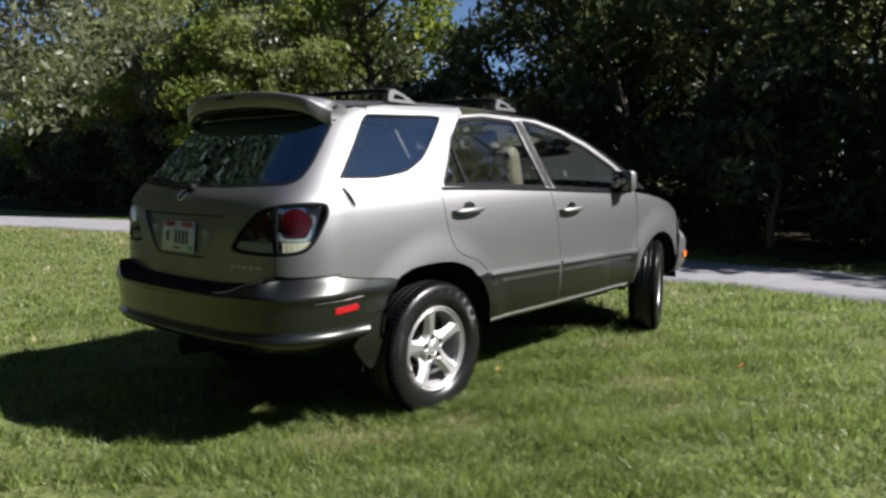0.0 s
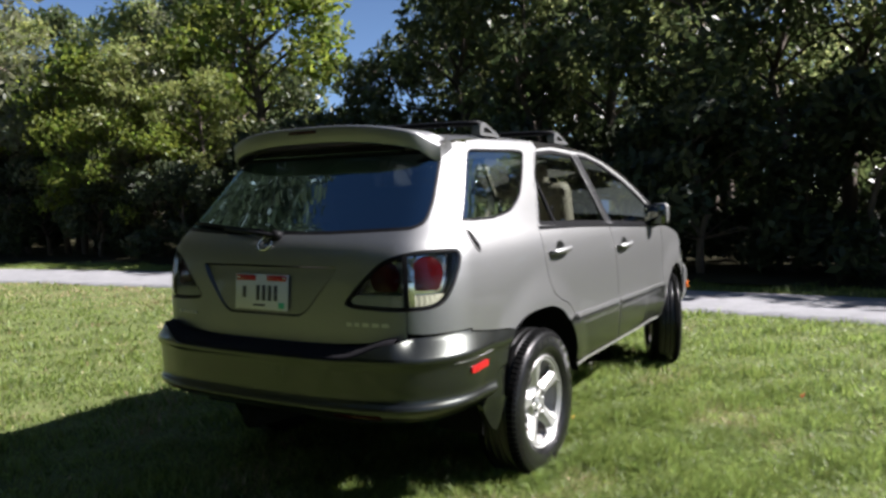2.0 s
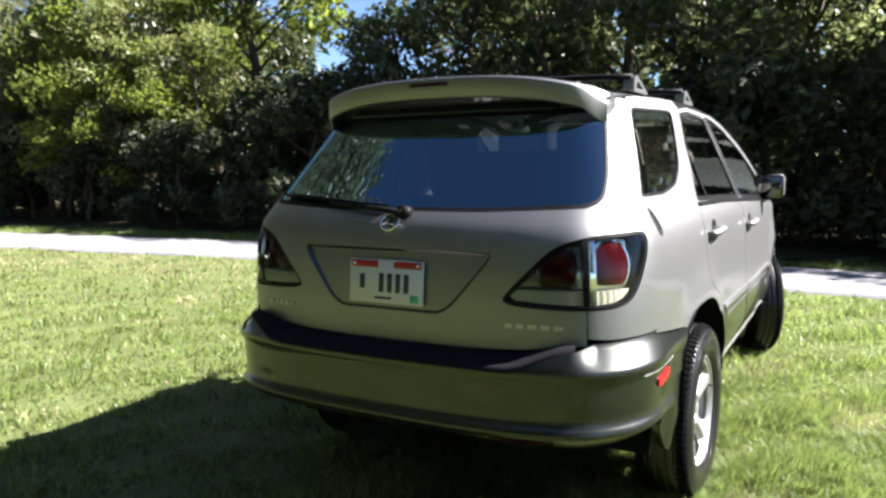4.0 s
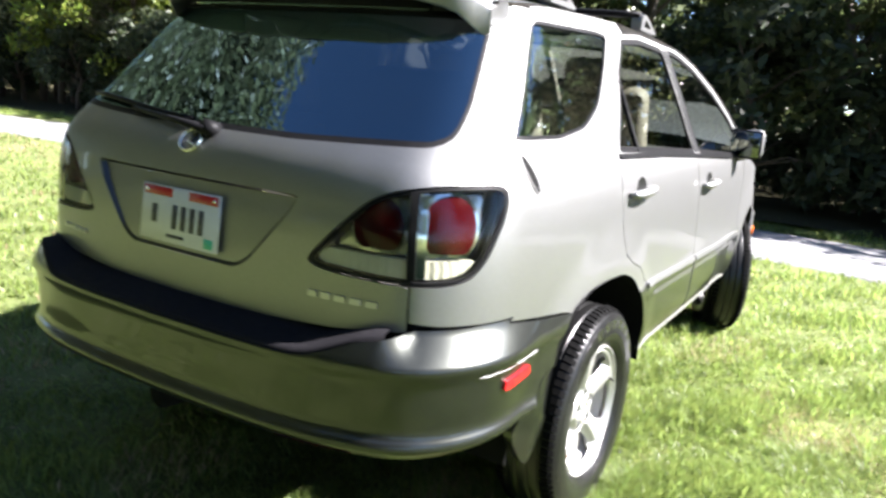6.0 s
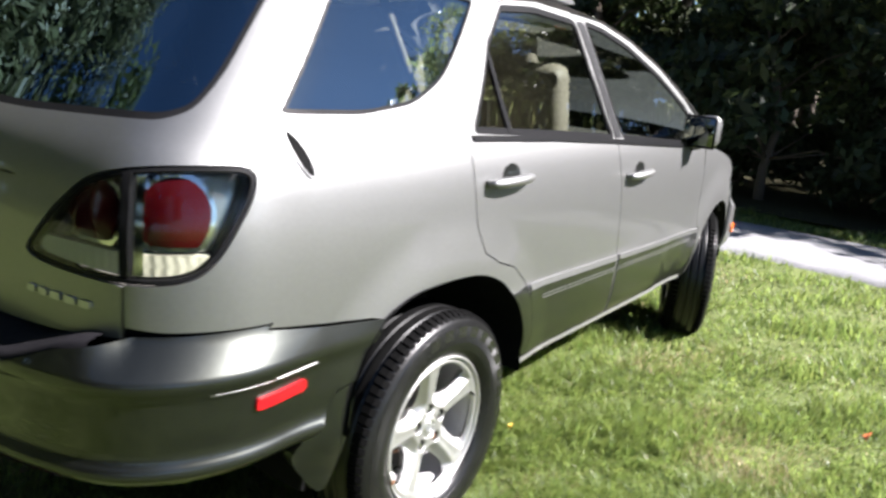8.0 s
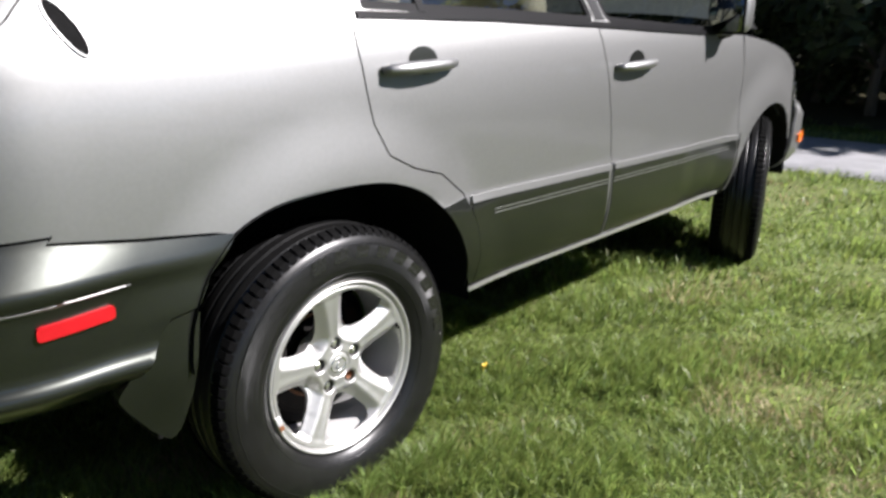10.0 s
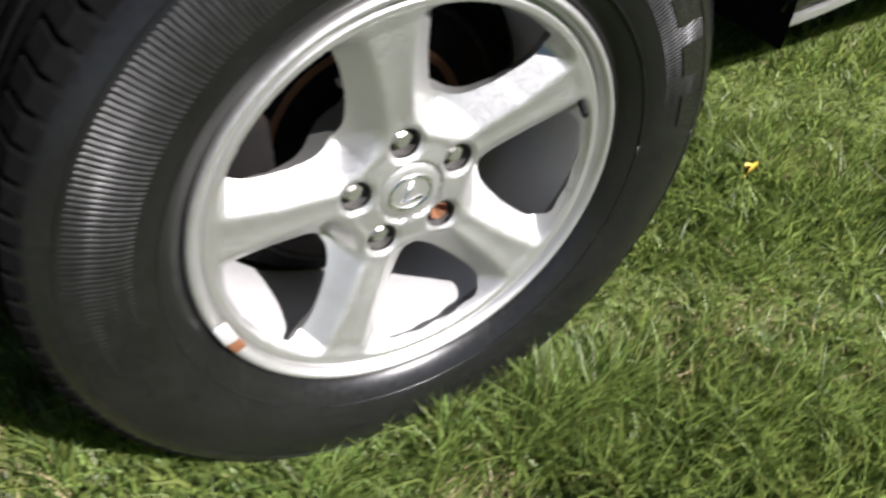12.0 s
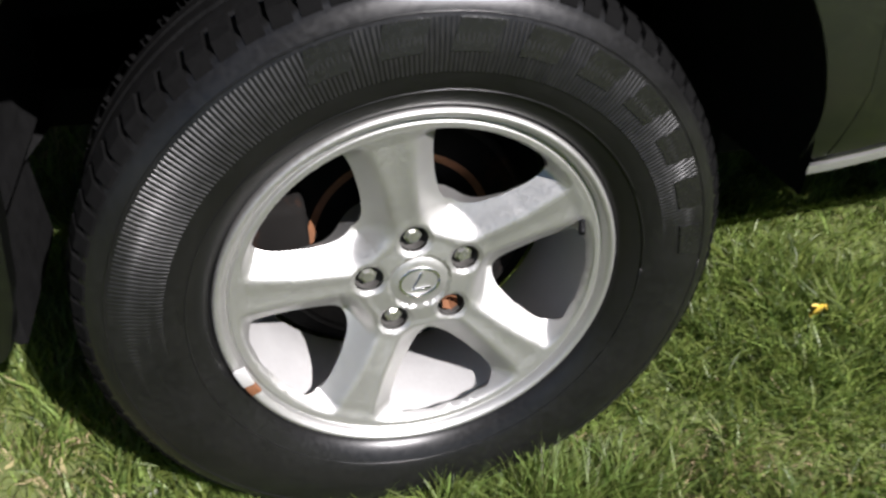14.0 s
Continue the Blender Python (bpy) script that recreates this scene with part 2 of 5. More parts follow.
def rounded(poly, r, steps=5):
    """An outline with its corners rounded by r."""
    p = np.asarray(poly, float)
    out = []
    for a, b, c in zip(np.roll(p, 1, 0), p, np.roll(p, -1, 0)):
        u, v = a - b, c - b
        k = min(r, 0.45 * np.linalg.norm(u), 0.45 * np.linalg.norm(v))
        s, e = b + u / np.linalg.norm(u) * k, b + v / np.linalg.norm(v) * k
        for t in np.linspace(0, 1, steps):
            out.append((1 - t) ** 2 * s + 2 * t * (1 - t) * b + t * t * e)
    return np.array(out)


def fill(outer, holes=(), step=0.04, edge=0.02):
    """Triangles that fill an outline with holes, with an even grid inside. Returns points, triangles, and the border loops."""
    loops = [dense(outer, edge)] + [dense(h, edge) for h in holes]
    pts, edges, spans = [], [], []
    for lp in loops:
        b = len(pts)
        pts += [tuple(v) for v in lp]
        n = len(lp)
        edges += [(b + k, b + (k + 1) % n) for k in range(n)]
        spans.append((b, n))
    lo, hi = loops[0].min(0), loops[0].max(0)
    gx, gy = np.meshgrid(np.arange(lo[0], hi[0], step), np.arange(lo[1], hi[1], step))
    gx[1::2] += step / 2
    grid = np.stack([gx.ravel(), gy.ravel()], 1)
    ok = inside(loops[0], grid)
    for h in loops[1:]:
        ok &= ~inside(h, grid)
    grid = grid[ok]
    rim = np.vstack(loops)
    keep = [k for k, g in enumerate(grid) if ((rim - g) ** 2).sum(1).min() > (0.55 * min(step, edge * 1.6)) ** 2]
    pts += [tuple(v) for v in grid[keep]]
    res = geometry.delaunay_2d_cdt([Vector(v) for v in pts], edges, [], 0, 1e-7)
    v2 = np.array([tuple(v) for v in res[0]])
    tri = np.array([f for f in res[2] if len(f) == 3])
    mid = v2[tri].mean(1)
    good = inside(loops[0], mid)
    for h in loops[1:]:
        good &= ~inside(h, mid)
    tri = tri[good]
    turn = v2[tri]
    neg = ((turn[:, 1, 0] - turn[:, 0, 0]) * (turn[:, 2, 1] - turn[:, 0, 1]) - (turn[:, 1, 1] - turn[:, 0, 1]) * (turn[:, 2, 0] - turn[:, 0, 0])) < 0
    tri[neg] = tri[neg][:, ::-1]
    return v2, tri


def skin(name, surf, outer, holes, material, parent, label="", depth=0.012, step=0.04, edge=0.02, mirror=False, flip=False, eps=0.002):
    """A panel cut from a surface surf(u, v) -> points, with a turned-in border of the given depth."""
    uv, tri = fill(outer, holes, step, edge)
    e = eps
    p = surf(uv[:, 0], uv[:, 1])
    du = surf(uv[:, 0] + e, uv[:, 1]) - surf(uv[:, 0] - e, uv[:, 1])
    dv = surf(uv[:, 0], uv[:, 1] + e) - surf(uv[:, 0], uv[:, 1] - e)
    n = np.cross(du, dv)
    n /= np.linalg.norm(n, axis=1)[:, None] + 1e-12
    if flip:
        n = -n
        tri = tri[:, ::-1]
    verts, faces, norms = [p], [tri], [n]
    if depth:
        count = {}
        for t in tri:
            for a, b in ((t[0], t[1]), (t[1], t[2]), (t[2], t[0])):
                count[(a, b)] = 1
        border = [(a, b) for a, b in count if (b, a) not in count]
        ids = sorted({v for ab in border for v in ab})
        at = {v: k for k, v in enumerate(ids)}
        base = len(p)
        top, low = p[ids], p[ids] - n[ids] * depth
        out = np.zeros_like(top)
        for a, b in border:
            side = np.cross(p[b] - p[a], n[a])
            side /= np.linalg.norm(side) + 1e-12
            out[at[a]] += side
            out[at[b]] += side
        out /= np.linalg.norm(out, axis=1)[:, None] + 1e-12
        verts += [top, low]
        norms += [out, out]
        m = len(ids)
        faces.append(np.array([(base + at[b], base + at[a], base + m + at[a]) for a, b in border] + [(base + at[b], base + m + at[a], base + m + at[b]) for a, b in border]))
    verts, norms, faces = np.vstack(verts), np.vstack(norms), np.vstack(faces)
    if mirror:
        verts, norms, faces = verts * (-LEFT, 1, 1), norms * (-1, 1, 1), faces[:, ::-1]
    return raw(name, verts, faces, material, parent, label, True, norms)


def both(name, surf, outer, holes, material, parent, label="", **kw):
    """The same panel on the right and on the left side."""
    return [skin(name, surf, outer, holes, material, parent, label, mirror=m, **kw) for m in (False, True)]


def box_bm(size, at=(0, 0, 0), bevel=0.0, segments=2, turn=None):
    bm = bmesh.new()
    bmesh.ops.create_cube(bm, size=1)
    bmesh.ops.scale(bm, vec=size, verts=bm.verts)
    if bevel:
        bmesh.ops.bevel(bm, geom=bm.edges[:], offset=bevel, segments=segments, affect="EDGES", profile=0.5)
    if turn:
        bmesh.ops.transform(bm, matrix=turn, verts=bm.verts)
    bmesh.ops.translate(bm, vec=at, verts=bm.verts)
    return bm


def revolve(profile, n=96):
    """Verts and quads of a closed-round profile of (offset, radius) turned about the x axis."""
    prof = np.asarray(profile, float)
    th = np.linspace(0, 2 * np.pi, n, endpoint=False)
    v = np.stack([np.repeat(prof[:, 0][None], n, 0), np.cos(th)[:, None] * prof[:, 1][None], np.sin(th)[:, None] * prof[:, 1][None]], -1).reshape(-1, 3)
    m = len(prof)
    f = [(k * m + j, k * m + j + 1, ((k + 1) % n) * m + j + 1, ((k + 1) % n) * m + j) for k in range(n) for j in range(m - 1)]
    return v, f


def tube(path, radius, sides=8, taper=None):
    """Verts and faces of a pipe along points."""
    path = np.asarray(path, float)
    n = len(path)
    rad = np.full(n, radius) if taper is None else np.asarray(taper)
    verts, faces = [], []
    up = np.array([0.03, 0.02, 1.0])
    for k in range(n):
        d = path[min(k + 1, n - 1)] - path[max(k - 1, 0)]
        d = d / (np.linalg.norm(d) + 1e-12)
        ref = up if abs(d[2]) < 0.9 else np.array([1.0, 0, 0])
        a = np.cross(d, ref)
        a /= np.linalg.norm(a)
        b = np.cross(d, a)
        for j in range(sides):
            t = 2 * np.pi * j / sides
            verts.append(path[k] + rad[k] * (np.cos(t) * a + np.sin(t) * b))
    for k in range(n - 1):
        for j in range(sides):
            faces.append((k * sides + j, k * sides + (j + 1) % sides, (k + 1) * sides + (j + 1) % sides, (k + 1) * sides + j))
    faces.append(tuple(range(sides))[::-1])
    faces.append(tuple((n - 1) * sides + j for j in range(sides)))
    return verts, faces


# ---------------------------------------------------------------- the car's outer surface
# plan outline of one half: from the middle of the tail round the corner, along the flank and round the nose
PLAN = spline([(0, -0.928), (0.25, -0.923), (0.424, -0.911), (0.55, -0.896), (0.672, -0.868), (0.752, -0.812), (0.808, -0.73), (0.838, -0.635),
               (0.848, -0.5), (0.858, -0.3), (0.868, 0), (0.872, 0.5), (0.872, 1.2), (0.868, 1.9), (0.855, 2.4), (0.83, 2.75), (0.775, 3.05),
               (0.66, 3.26), (0.4, 3.38), (0, 3.42)], 900)
RUN = np.r_[0, np.cumsum(np.linalg.norm(np.diff(PLAN, axis=0), axis=1))]
TAN = np.gradient(PLAN, axis=0)
TAN /= np.linalg.norm(TAN, axis=1)[:, None]
NOR = np.stack([TAN[:, 1], -TAN[:, 0]], 1)
Z_SIDE = np.array([(0.2, 0.36), (0.30, 0.23), (0.36, 0.14), (0.41, 0.045), (0.5, 0.008), (0.65, 0), (0.8, 0), (0.95, 0.003), (1.06, 0.012), (1.13, 0.026),
                   (1.19, 0.050), (1.25, 0.073), (1.35, 0.110), (1.5, 0.172), (1.57, 0.207), (1.63, 0.26), (1.7, 0.33)])
Z_TAIL = np.array([(0.2, 0.0), (0.9, 0.0), (1.05, 0.008), (1.12, 0.022), (1.17, 0.05), (1.235, 0.112), (1.35, 0.215), (1.5, 0.345), (1.56, 0.405), (1.63, 0.47), (1.7, 0.54)])
FZ = spline(Z_SIDE, 300)
TZ = spline(Z_TAIL, 300)
REAR_HUB, FRONT_HUB = (0.035, 0.345), (2.61, 0.345)
ARCH = 0.447
# the far half sits slightly closer to the middle line
LEFT = 0.965
ARCH_LINE = [tuple(p) for p in spline([(-0.385, 0.50), (-0.376, 0.56), (-0.36, 0.61), (-0.33, 0.67), (-0.27, 0.735), (-0.19, 0.773), (-0.10, 0.79), (0.04, 0.795), (0.17, 0.78), (0.29, 0.73), (0.385, 0.635), (0.435, 0.53), (0.445, 0.44)], 48)]


def body(s, z, off=0.0):
    """The point of the right half's skin at run s along the plan outline and height z."""
    s, z = np.asarray(s, float), np.asarray(z, float)
    sign = np.where(s < 0, -LEFT, 1.0)
    s = np.abs(s)
    cx, cy = np.interp(s, RUN, PLAN[:, 0]), np.interp(s, RUN, PLAN[:, 1])
    nx, ny = np.interp(s, RUN, NOR[:, 0]), np.interp(s, RUN, NOR[:, 1])
    tail = 1 - smooth(1.0, 2.4, s)
    x = cx * (1 - np.interp(z, FZ[:, 0], FZ[:, 1]) / 0.87)
    y = cy + np.interp(z, TZ[:, 0], TZ[:, 1]) * tail
    o = np.asarray(off, float) + np.zeros_like(x)
    for hy, hz in (REAR_HUB, FRONT_HUB):
        r = np.hypot(cy - hy, z - hz)
        o = o + 0.016 * (1 - smooth(ARCH - 0.01, ARCH + 0.19, r)) * smooth(0.5, 0.9, nx)
    # lower cladding of the doors stands a little proud, with a groove along it
    flank = smooth(1.35, 1.5, s) * (1 - smooth(3.3, 3.45, s))
    o = o + flank * 0.007 * (1 - smooth(0.66, 0.72, z))
    return np.stack([sign * (x + nx * o), y + ny * o, z], -1)


def at_side(y, z):
    """The run s at which the flank passes the place (y, z)."""
    s = np.linspace(0.95, RUN[-1] - 0.5, 600)
    yy = body(s, np.full_like(s, z))[:, 1]
    return float(np.interp(y, yy, s))


def at_tail(x, z):
    s = np.linspace(0, 1.15, 300)
    xx = body(s, np.full_like(s, z))[:, 0]
    return float(np.interp(abs(x), xx, s)) * (1 if x >= 0 else -1)


def sides(*pts):
    return [(at_side(y, z), z) for y, z in pts]


def tails(*pts):
    return [(at_tail(x, z), z) for x, z in pts]


def arc(hub, r, a0, a1, n=26):
    return [(hub[0] + r * math.cos(radians(a)), hub[1] + r * math.sin(radians(a))) for a in np.linspace(a0, a1, n)]


car = new("car")
tagged(car, "silver sport utility car with grey lower cladding, parked on the lawn", "car")
GAP = 0.0022

# outlines shared by neighbouring panels, as (y, z) on the flank
REAR_CUT = [(0.50, 0.53), (0.485, 0.62), (0.425, 0.715), (0.345, 0.778), (0.245, 0.808), (0.165, 0.85), (0.125, 0.93), (0.105, 1.05), (0.10, 1.165)]
REAR_POST = [(0.12, 1.20), (0.24, 1.38), (0.37, 1.53), (0.42, 1.565), (0.48, 1.58)]
MID_CUT = [(1.175, 0.435), (1.185, 0.67), (1.165, 0.85), (1.135, 1.0), (1.10, 1.12)]
MID_POST = [(1.06, 1.20), (0.985, 1.40), (0.945, 1.585)]
FRONT_CUT = [(2.17, 0.435), (2.21, 0.62), (2.20, 0.75), (2.22, 0.95), (2.20, 1.075)]
ROOF_LINE = [(-0.43, 1.585), (-0.2, 1.606), (0.1, 1.615), (0.5, 1.622), (0.9, 1.612), (1.2, 1.585), (1.45, 1.53), (1.7, 1.45), (1.95, 1.345), (2.2, 1.215), (2.36, 1.10)]
roof_z = lambda y: float(np.interp(y, [p[0] for p in ROOF_LINE], [p[1] for p in ROOF_LINE]))

# windows on the flank
QUARTER_WINDOW = rounded(sides((-0.616, 1.238), (-0.52, 1.236), (-0.30, 1.236), (-0.11, 1.262), (0.03, 1.325), (0.285, 1.56), (0.2, 1.566), (-0.325, 1.557), (-0.46, 1.42)), 0.035)
REAR_WINDOW = rounded(sides((0.128, 1.19), (0.62, 1.172), (1.075, 1.15), (1.0, 1.36), (0.945, 1.56), (0.66, 1.574), (0.425, 1.556), (0.30, 1.44)), 0.03)
FRONT_WINDOW = rounded(sides((1.155, 1.148), (1.60, 1.12), (2.02, 1.098), (2.06, 1.19), (1.98, 1.265), (1.70, 1.40), (1.40, 1.505), (1.18, 1.552), (1.03, 1.566), (1.08, 1.36)), 0.03)
LAMP_END = at_side(-0.655, 1.10)
# lamp outline: the inner tip low on the tailgate, the outer end round the corner
LAMP = [(at_tail(0.425, 0.922), 0.922), (at_tail(0.445, 0.955), 0.955), (at_tail(0.53, 1.045), 1.045), (at_tail(0.60, 1.10), 1.10), (at_tail(0.70, 1.128), 1.128),
        (LAMP_END - 0.08, 1.135), (LAMP_END - 0.02, 1.130), (LAMP_END, 1.105), (LAMP_END - 0.018, 1.045), (LAMP_END - 0.075, 0.95), (LAMP_END - 0.14, 0.908), (at_tail(0.67, 0.898), 0.898), (at_tail(0.48, 0.905), 0.905)]
LAMP_SMOOTH = spline(LAMP, 70, True)
SEAM = at_tail(0.684, 1.0)


def clip(poly, cut, keep_low):
    """The part of an outline on one side of u = cut."""
    out = []
    for a, b in zip(poly, np.roll(poly, -1, 0)):
        ia, ib = (a[0] < cut) == keep_low, (b[0] < cut) == keep_low
        if ia:
            out.append(tuple(a))
        if ia != ib:
            t = (cut - a[0]) / (b[0] - a[0])
            out.append((cut, a[1] + t * (b[1] - a[1])))
    return np.array(out)


# quarter panel: one with the roof post, pierced by the window, notched by the lamp and the arch
quarter = []
quarter += [(SEAM, 0.808)]
quarter += [(s, 0.802) for s in np.linspace(SEAM, 1.0, 5)[1:]]
quarter += sides((-0.62, 0.792), (-0.45, 0.767), (-0.31, 0.752))
quarter += sides(*[p for p in ARCH_LINE if p[0] > -0.275])
quarter += sides((0.47, 0.435), (0.493, 0.45))
quarter += sides(*REAR_CUT) + sides(*REAR_POST)
quarter += sides(*[(y, roof_z(y)) for y in (0.5, 0.2, -0.1, -0.3)])
# the tailgate's cut runs up beside the quarter window
GATE_CUT = sides((-0.366, 1.588), (-0.40, 1.54), (-0.49, 1.42), (-0.597, 1.30), (-0.645, 1.235), (-0.662, 1.17))
quarter += GATE_CUT
lamp_inner = clip(LAMP_SMOOTH, SEAM, True)
lamp_outer = clip(LAMP_SMOOTH, SEAM, False)
lo = [tuple(p) for p in lamp_outer if p[0] > SEAM + 1e-4]
k0 = int(np.argmin([abs(p[0] - SEAM) + (p[1] < 1.0) * 9 for p in lo]))
lo = lo[k0:] + lo[:k0]
if lo[1][0] < lo[0][0]:
    lo = [lo[0]] + lo[1:][::-1]
# the lamp's top edge up to its outer corner borders the tailgate, the rest the quarter panel
turn = int(np.argmin([abs(p[0] - (LAMP_END - 0.012)) + (p[1] < 1.1) * 9 for p in lo]))
lamp_top, lamp_rest = lo[: turn + 1], lo[turn:]
quarter = quarter + lamp_rest + [(SEAM, 0.897)]
both("quarter_panel", body, inset(quarter, GAP), [QUARTER_WINDOW], PAINT, car, step=0.035, edge=0.018)

rear_door = [*sides((1.165, 0.437), (0.475, 0.437))] + sides(*REAR_CUT) + sides(*REAR_POST) + sides((0.7, 1.598), (0.945, 1.588)) + sides(*MID_POST[::-1]) + sides(*MID_CUT[::-1][:-1])
front_door = sides(*MID_CUT) + sides(*MID_POST) + sides((1.19, 1.574), (1.44, 1.522), (1.72, 1.43), (1.98, 1.305), (2.13, 1.21), (2.18, 1.15)) + sides(*FRONT_CUT[::-1])
fender = sides(*FRONT_CUT[:-1]) + sides((2.21, 1.085), (2.4, 1.063), (2.6, 1.03), (2.8, 0.985), (2.97, 0.915), (3.08, 0.84))
fender += sides((3.10, 0.74), (3.04, 0.60), (3.03, 0.55)) + sides(*[p for p in arc(FRONT_HUB, ARCH - 0.025, 28, 172, 34)])
fender += sides((2.19, 0.42))
for nm, outl, holes, lab in (("rear_door", rear_door, [inset(REAR_WINDOW, -0.004)], ""), ("front_door", front_door, [inset(FRONT_WINDOW, -0.004)], ""), ("front_fender", fender, [], "")):
    both(nm, body, inset(outl, GAP), holes, PAINT, car, lab, step=0.04, edge=0.02)

# windows with their rubber and film frames
def framed(name, outline, material, wide=0.014, frame_mat=TRIM, sink=0.006):
    made = both(name, lambda s, z: body(s, z, -sink), outline, [], material, car, depth=0, step=0.06, edge=0.03)
    for k, g in enumerate(made):
        skin("window_seal", lambda s, z: body(s, z, -0.001), inset(outline, -0.004), [inset(outline, wide)], frame_mat, g, mirror=bool(k), step=0.05, edge=0.02, depth=0.008)
        g.visible_shadow = False
    return made


framed("quarter_window", QUARTER_WINDOW, GLASS_QUARTER, 0.011)
rear_panes = framed("rear_door_window", REAR_WINDOW, GLASS_DARK, 0.016)
framed("front_door_window", FRONT_WINDOW, GLASS_CLEAR, 0.016)
# the upright divider in the rear door's window
for g, mir in zip(rear_panes, (False, True)):
    dv = sides((0.32, 1.18), (0.345, 1.18), (0.30, 1.42), (0.285, 1.41))
    skin("window_divider", lambda s, z: body(s, z, 0.001), dv, [], TRIM, g, mirror=mir, step=0.03, edge=0.02, depth=0.012)
# dark film on the posts between the two doors' windows
post = sides((1.085, 1.15), (1.148, 1.148), (1.072, 1.36), (1.022, 1.566), (0.955, 1.562), (1.01, 1.36))
both("door_post_film", lambda s, z: body(s, z, 0.0025), inset(post, 0.004), [], PILLAR, car, step=0.04, edge=0.03, depth=0.003)

# belt strip under the windows, cladding strip and sill strip
both("belt_moulding", lambda s, z: body(s, z, 0.006), sides((0.115, 1.168), (0.6, 1.156), (1.1, 1.132), (1.6, 1.105), (2.04, 1.082), (2.04, 1.098), (1.6, 1.121), (1.1, 1.149), (0.6, 1.172), (0.115, 1.184)), [], TRIM, car, step=0.05, edge=0.03, depth=0.008)
LINE = lambda y: 0.703 - 0.0185 * (y - 0.44)
for y0, y1 in ((0.455, 1.168), (1.190, 2.20)):
    both("door_moulding", lambda s, z: body(s, z, 0.010), sides((y0, LINE(y0) - 0.020), (y1, LINE(y1) - 0.020), (y1, LINE(y1)), (y0, LINE(y0))), [], PAINT, car, "slim silver door moulding", step=0.02, edge=0.015, depth=0.010)
clad_rear = sides((1.165, 0.440), (0.478, 0.440), (0.492, 0.53), (0.478, 0.62), (0.456, 0.665), (0.455, LINE(0.455) - 0.018), (1.165, LINE(1.165) - 0.018))
clad_front = sides((1.185, 0.440), (2.165, 0.440), (2.20, 0.62), (2.198, LINE(2.198) - 0.018), (1.19, LINE(1.19) - 0.018))
clad_fender = sides((2.19, 0.440), (2.21, 0.60), (2.21, 0.674), (2.232, 0.674), (2.205, 0.56), (2.20, 0.44))
clad_quarter = sides(*[p for p in ARCH_LINE if p[0] > 0.2 and p[1] < 0.703]) + sides((0.478, 0.440), (0.494, 0.53), (0.480, 0.62), (0.435, 0.703))
for outl in (clad_rear, clad_front, clad_quarter, clad_fender):
    both('lower_cladding', lambda s, z: body(s, z, 0.0025), inset(outl, GAP if outl is not clad_quarter else 0.0008), [], CLAD, car, 'grey lower flank cladding', step=0.035, edge=0.02, depth=0.0024)
sill = sides((0.47, 0.388), (2.19, 0.388), (2.17, 0.432), (0.48, 0.432))
both("rocker_panel", body, sill, [], CLAD, car, "grey undercut rocker panel", step=0.05, edge=0.03)
both("sill_strip", lambda s, z: body(s, z, 0.011 - 0.5 * (z - 0.424)), sides((0.458, 0.418), (2.10, 0.422), (2.10, 0.434), (0.458, 0.430)), [], ALLOY, car, "bright sill strip", step=0.05, edge=0.03, depth=0.006)

# ---------------------------------------------------------------- tailgate
PLATE_C = (-0.018, 0.956)
in_pts = [tuple(p) for p in lamp_inner if p[0] < SEAM - 1e-4]
k1 = int(np.argmin([abs(p[0] - SEAM) + (p[1] > 1.0) * 9 for p in in_pts]))
in_pts = in_pts[k1:] + in_pts[:k1]
if in_pts[1][1] > in_pts[0][1] + 0.05 or in_pts[1][0] > in_pts[0][0]:
    in_pts = [in_pts[0]] + in_pts[1:][::-1]
# in_pts runs from low at the seam, round the tip, to high at the seam
right_edge = [(SEAM, 0.895)] + in_pts + lamp_top + GATE_CUT[::-1] + [(at_tail(0.60, 1.592), 1.592)]
gate = [(SEAM, 0.785)] + right_edge + [(-a, b) for a, b in right_edge[::-1]] + [(-SEAM, 0.785)]
low_edge = [(at_tail(x, 0.75), 0.75 + 0.035 * (abs(x) / 0.684) ** 3) for x in np.linspace(-0.6, 0.6, 13)]
gate += low_edge
REAR_GLASS = rounded(tails((0.60, 1.55), (0.645, 1.42), (0.682, 1.30), (0.69, 1.235), (0.66, 1.212), (0.3, 1.198), (-0.3, 1.198), (-0.66, 1.212), (-0.69, 1.235), (-0.682, 1.30), (-0.645, 1.42), (-0.60, 1.55)), 0.03)
RECESS = rounded(tails((-0.405, 1.072), (0.385, 1.072), (0.36, 1.03), (0.235, 0.885), (0.19, 0.858), (-0.22, 0.858), (-0.265, 0.885), (-0.38, 1.03)), 0.03)
field = lambda s, z: body(s, z, -0.006 - 0.010 * smooth(0.86, 1.075, z))
tailgate = skin("tailgate", body, inset(gate, GAP), [REAR_GLASS, RECESS], PAINT, car, step=0.035, edge=0.018)
pane = skin("rear_window", lambda s, z: body(s, z, -0.005), REAR_GLASS, [], GLASS_TAIL, tailgate, "dark tinted rear window", depth=0, step=0.05, edge=0.03)
pane.visible_shadow = False
skin("window_seal", lambda s, z: body(s, z, -0.001), inset(REAR_GLASS, -0.004), [inset(REAR_GLASS, 0.014)], TRIM, pane, step=0.05, edge=0.02, depth=0.008)
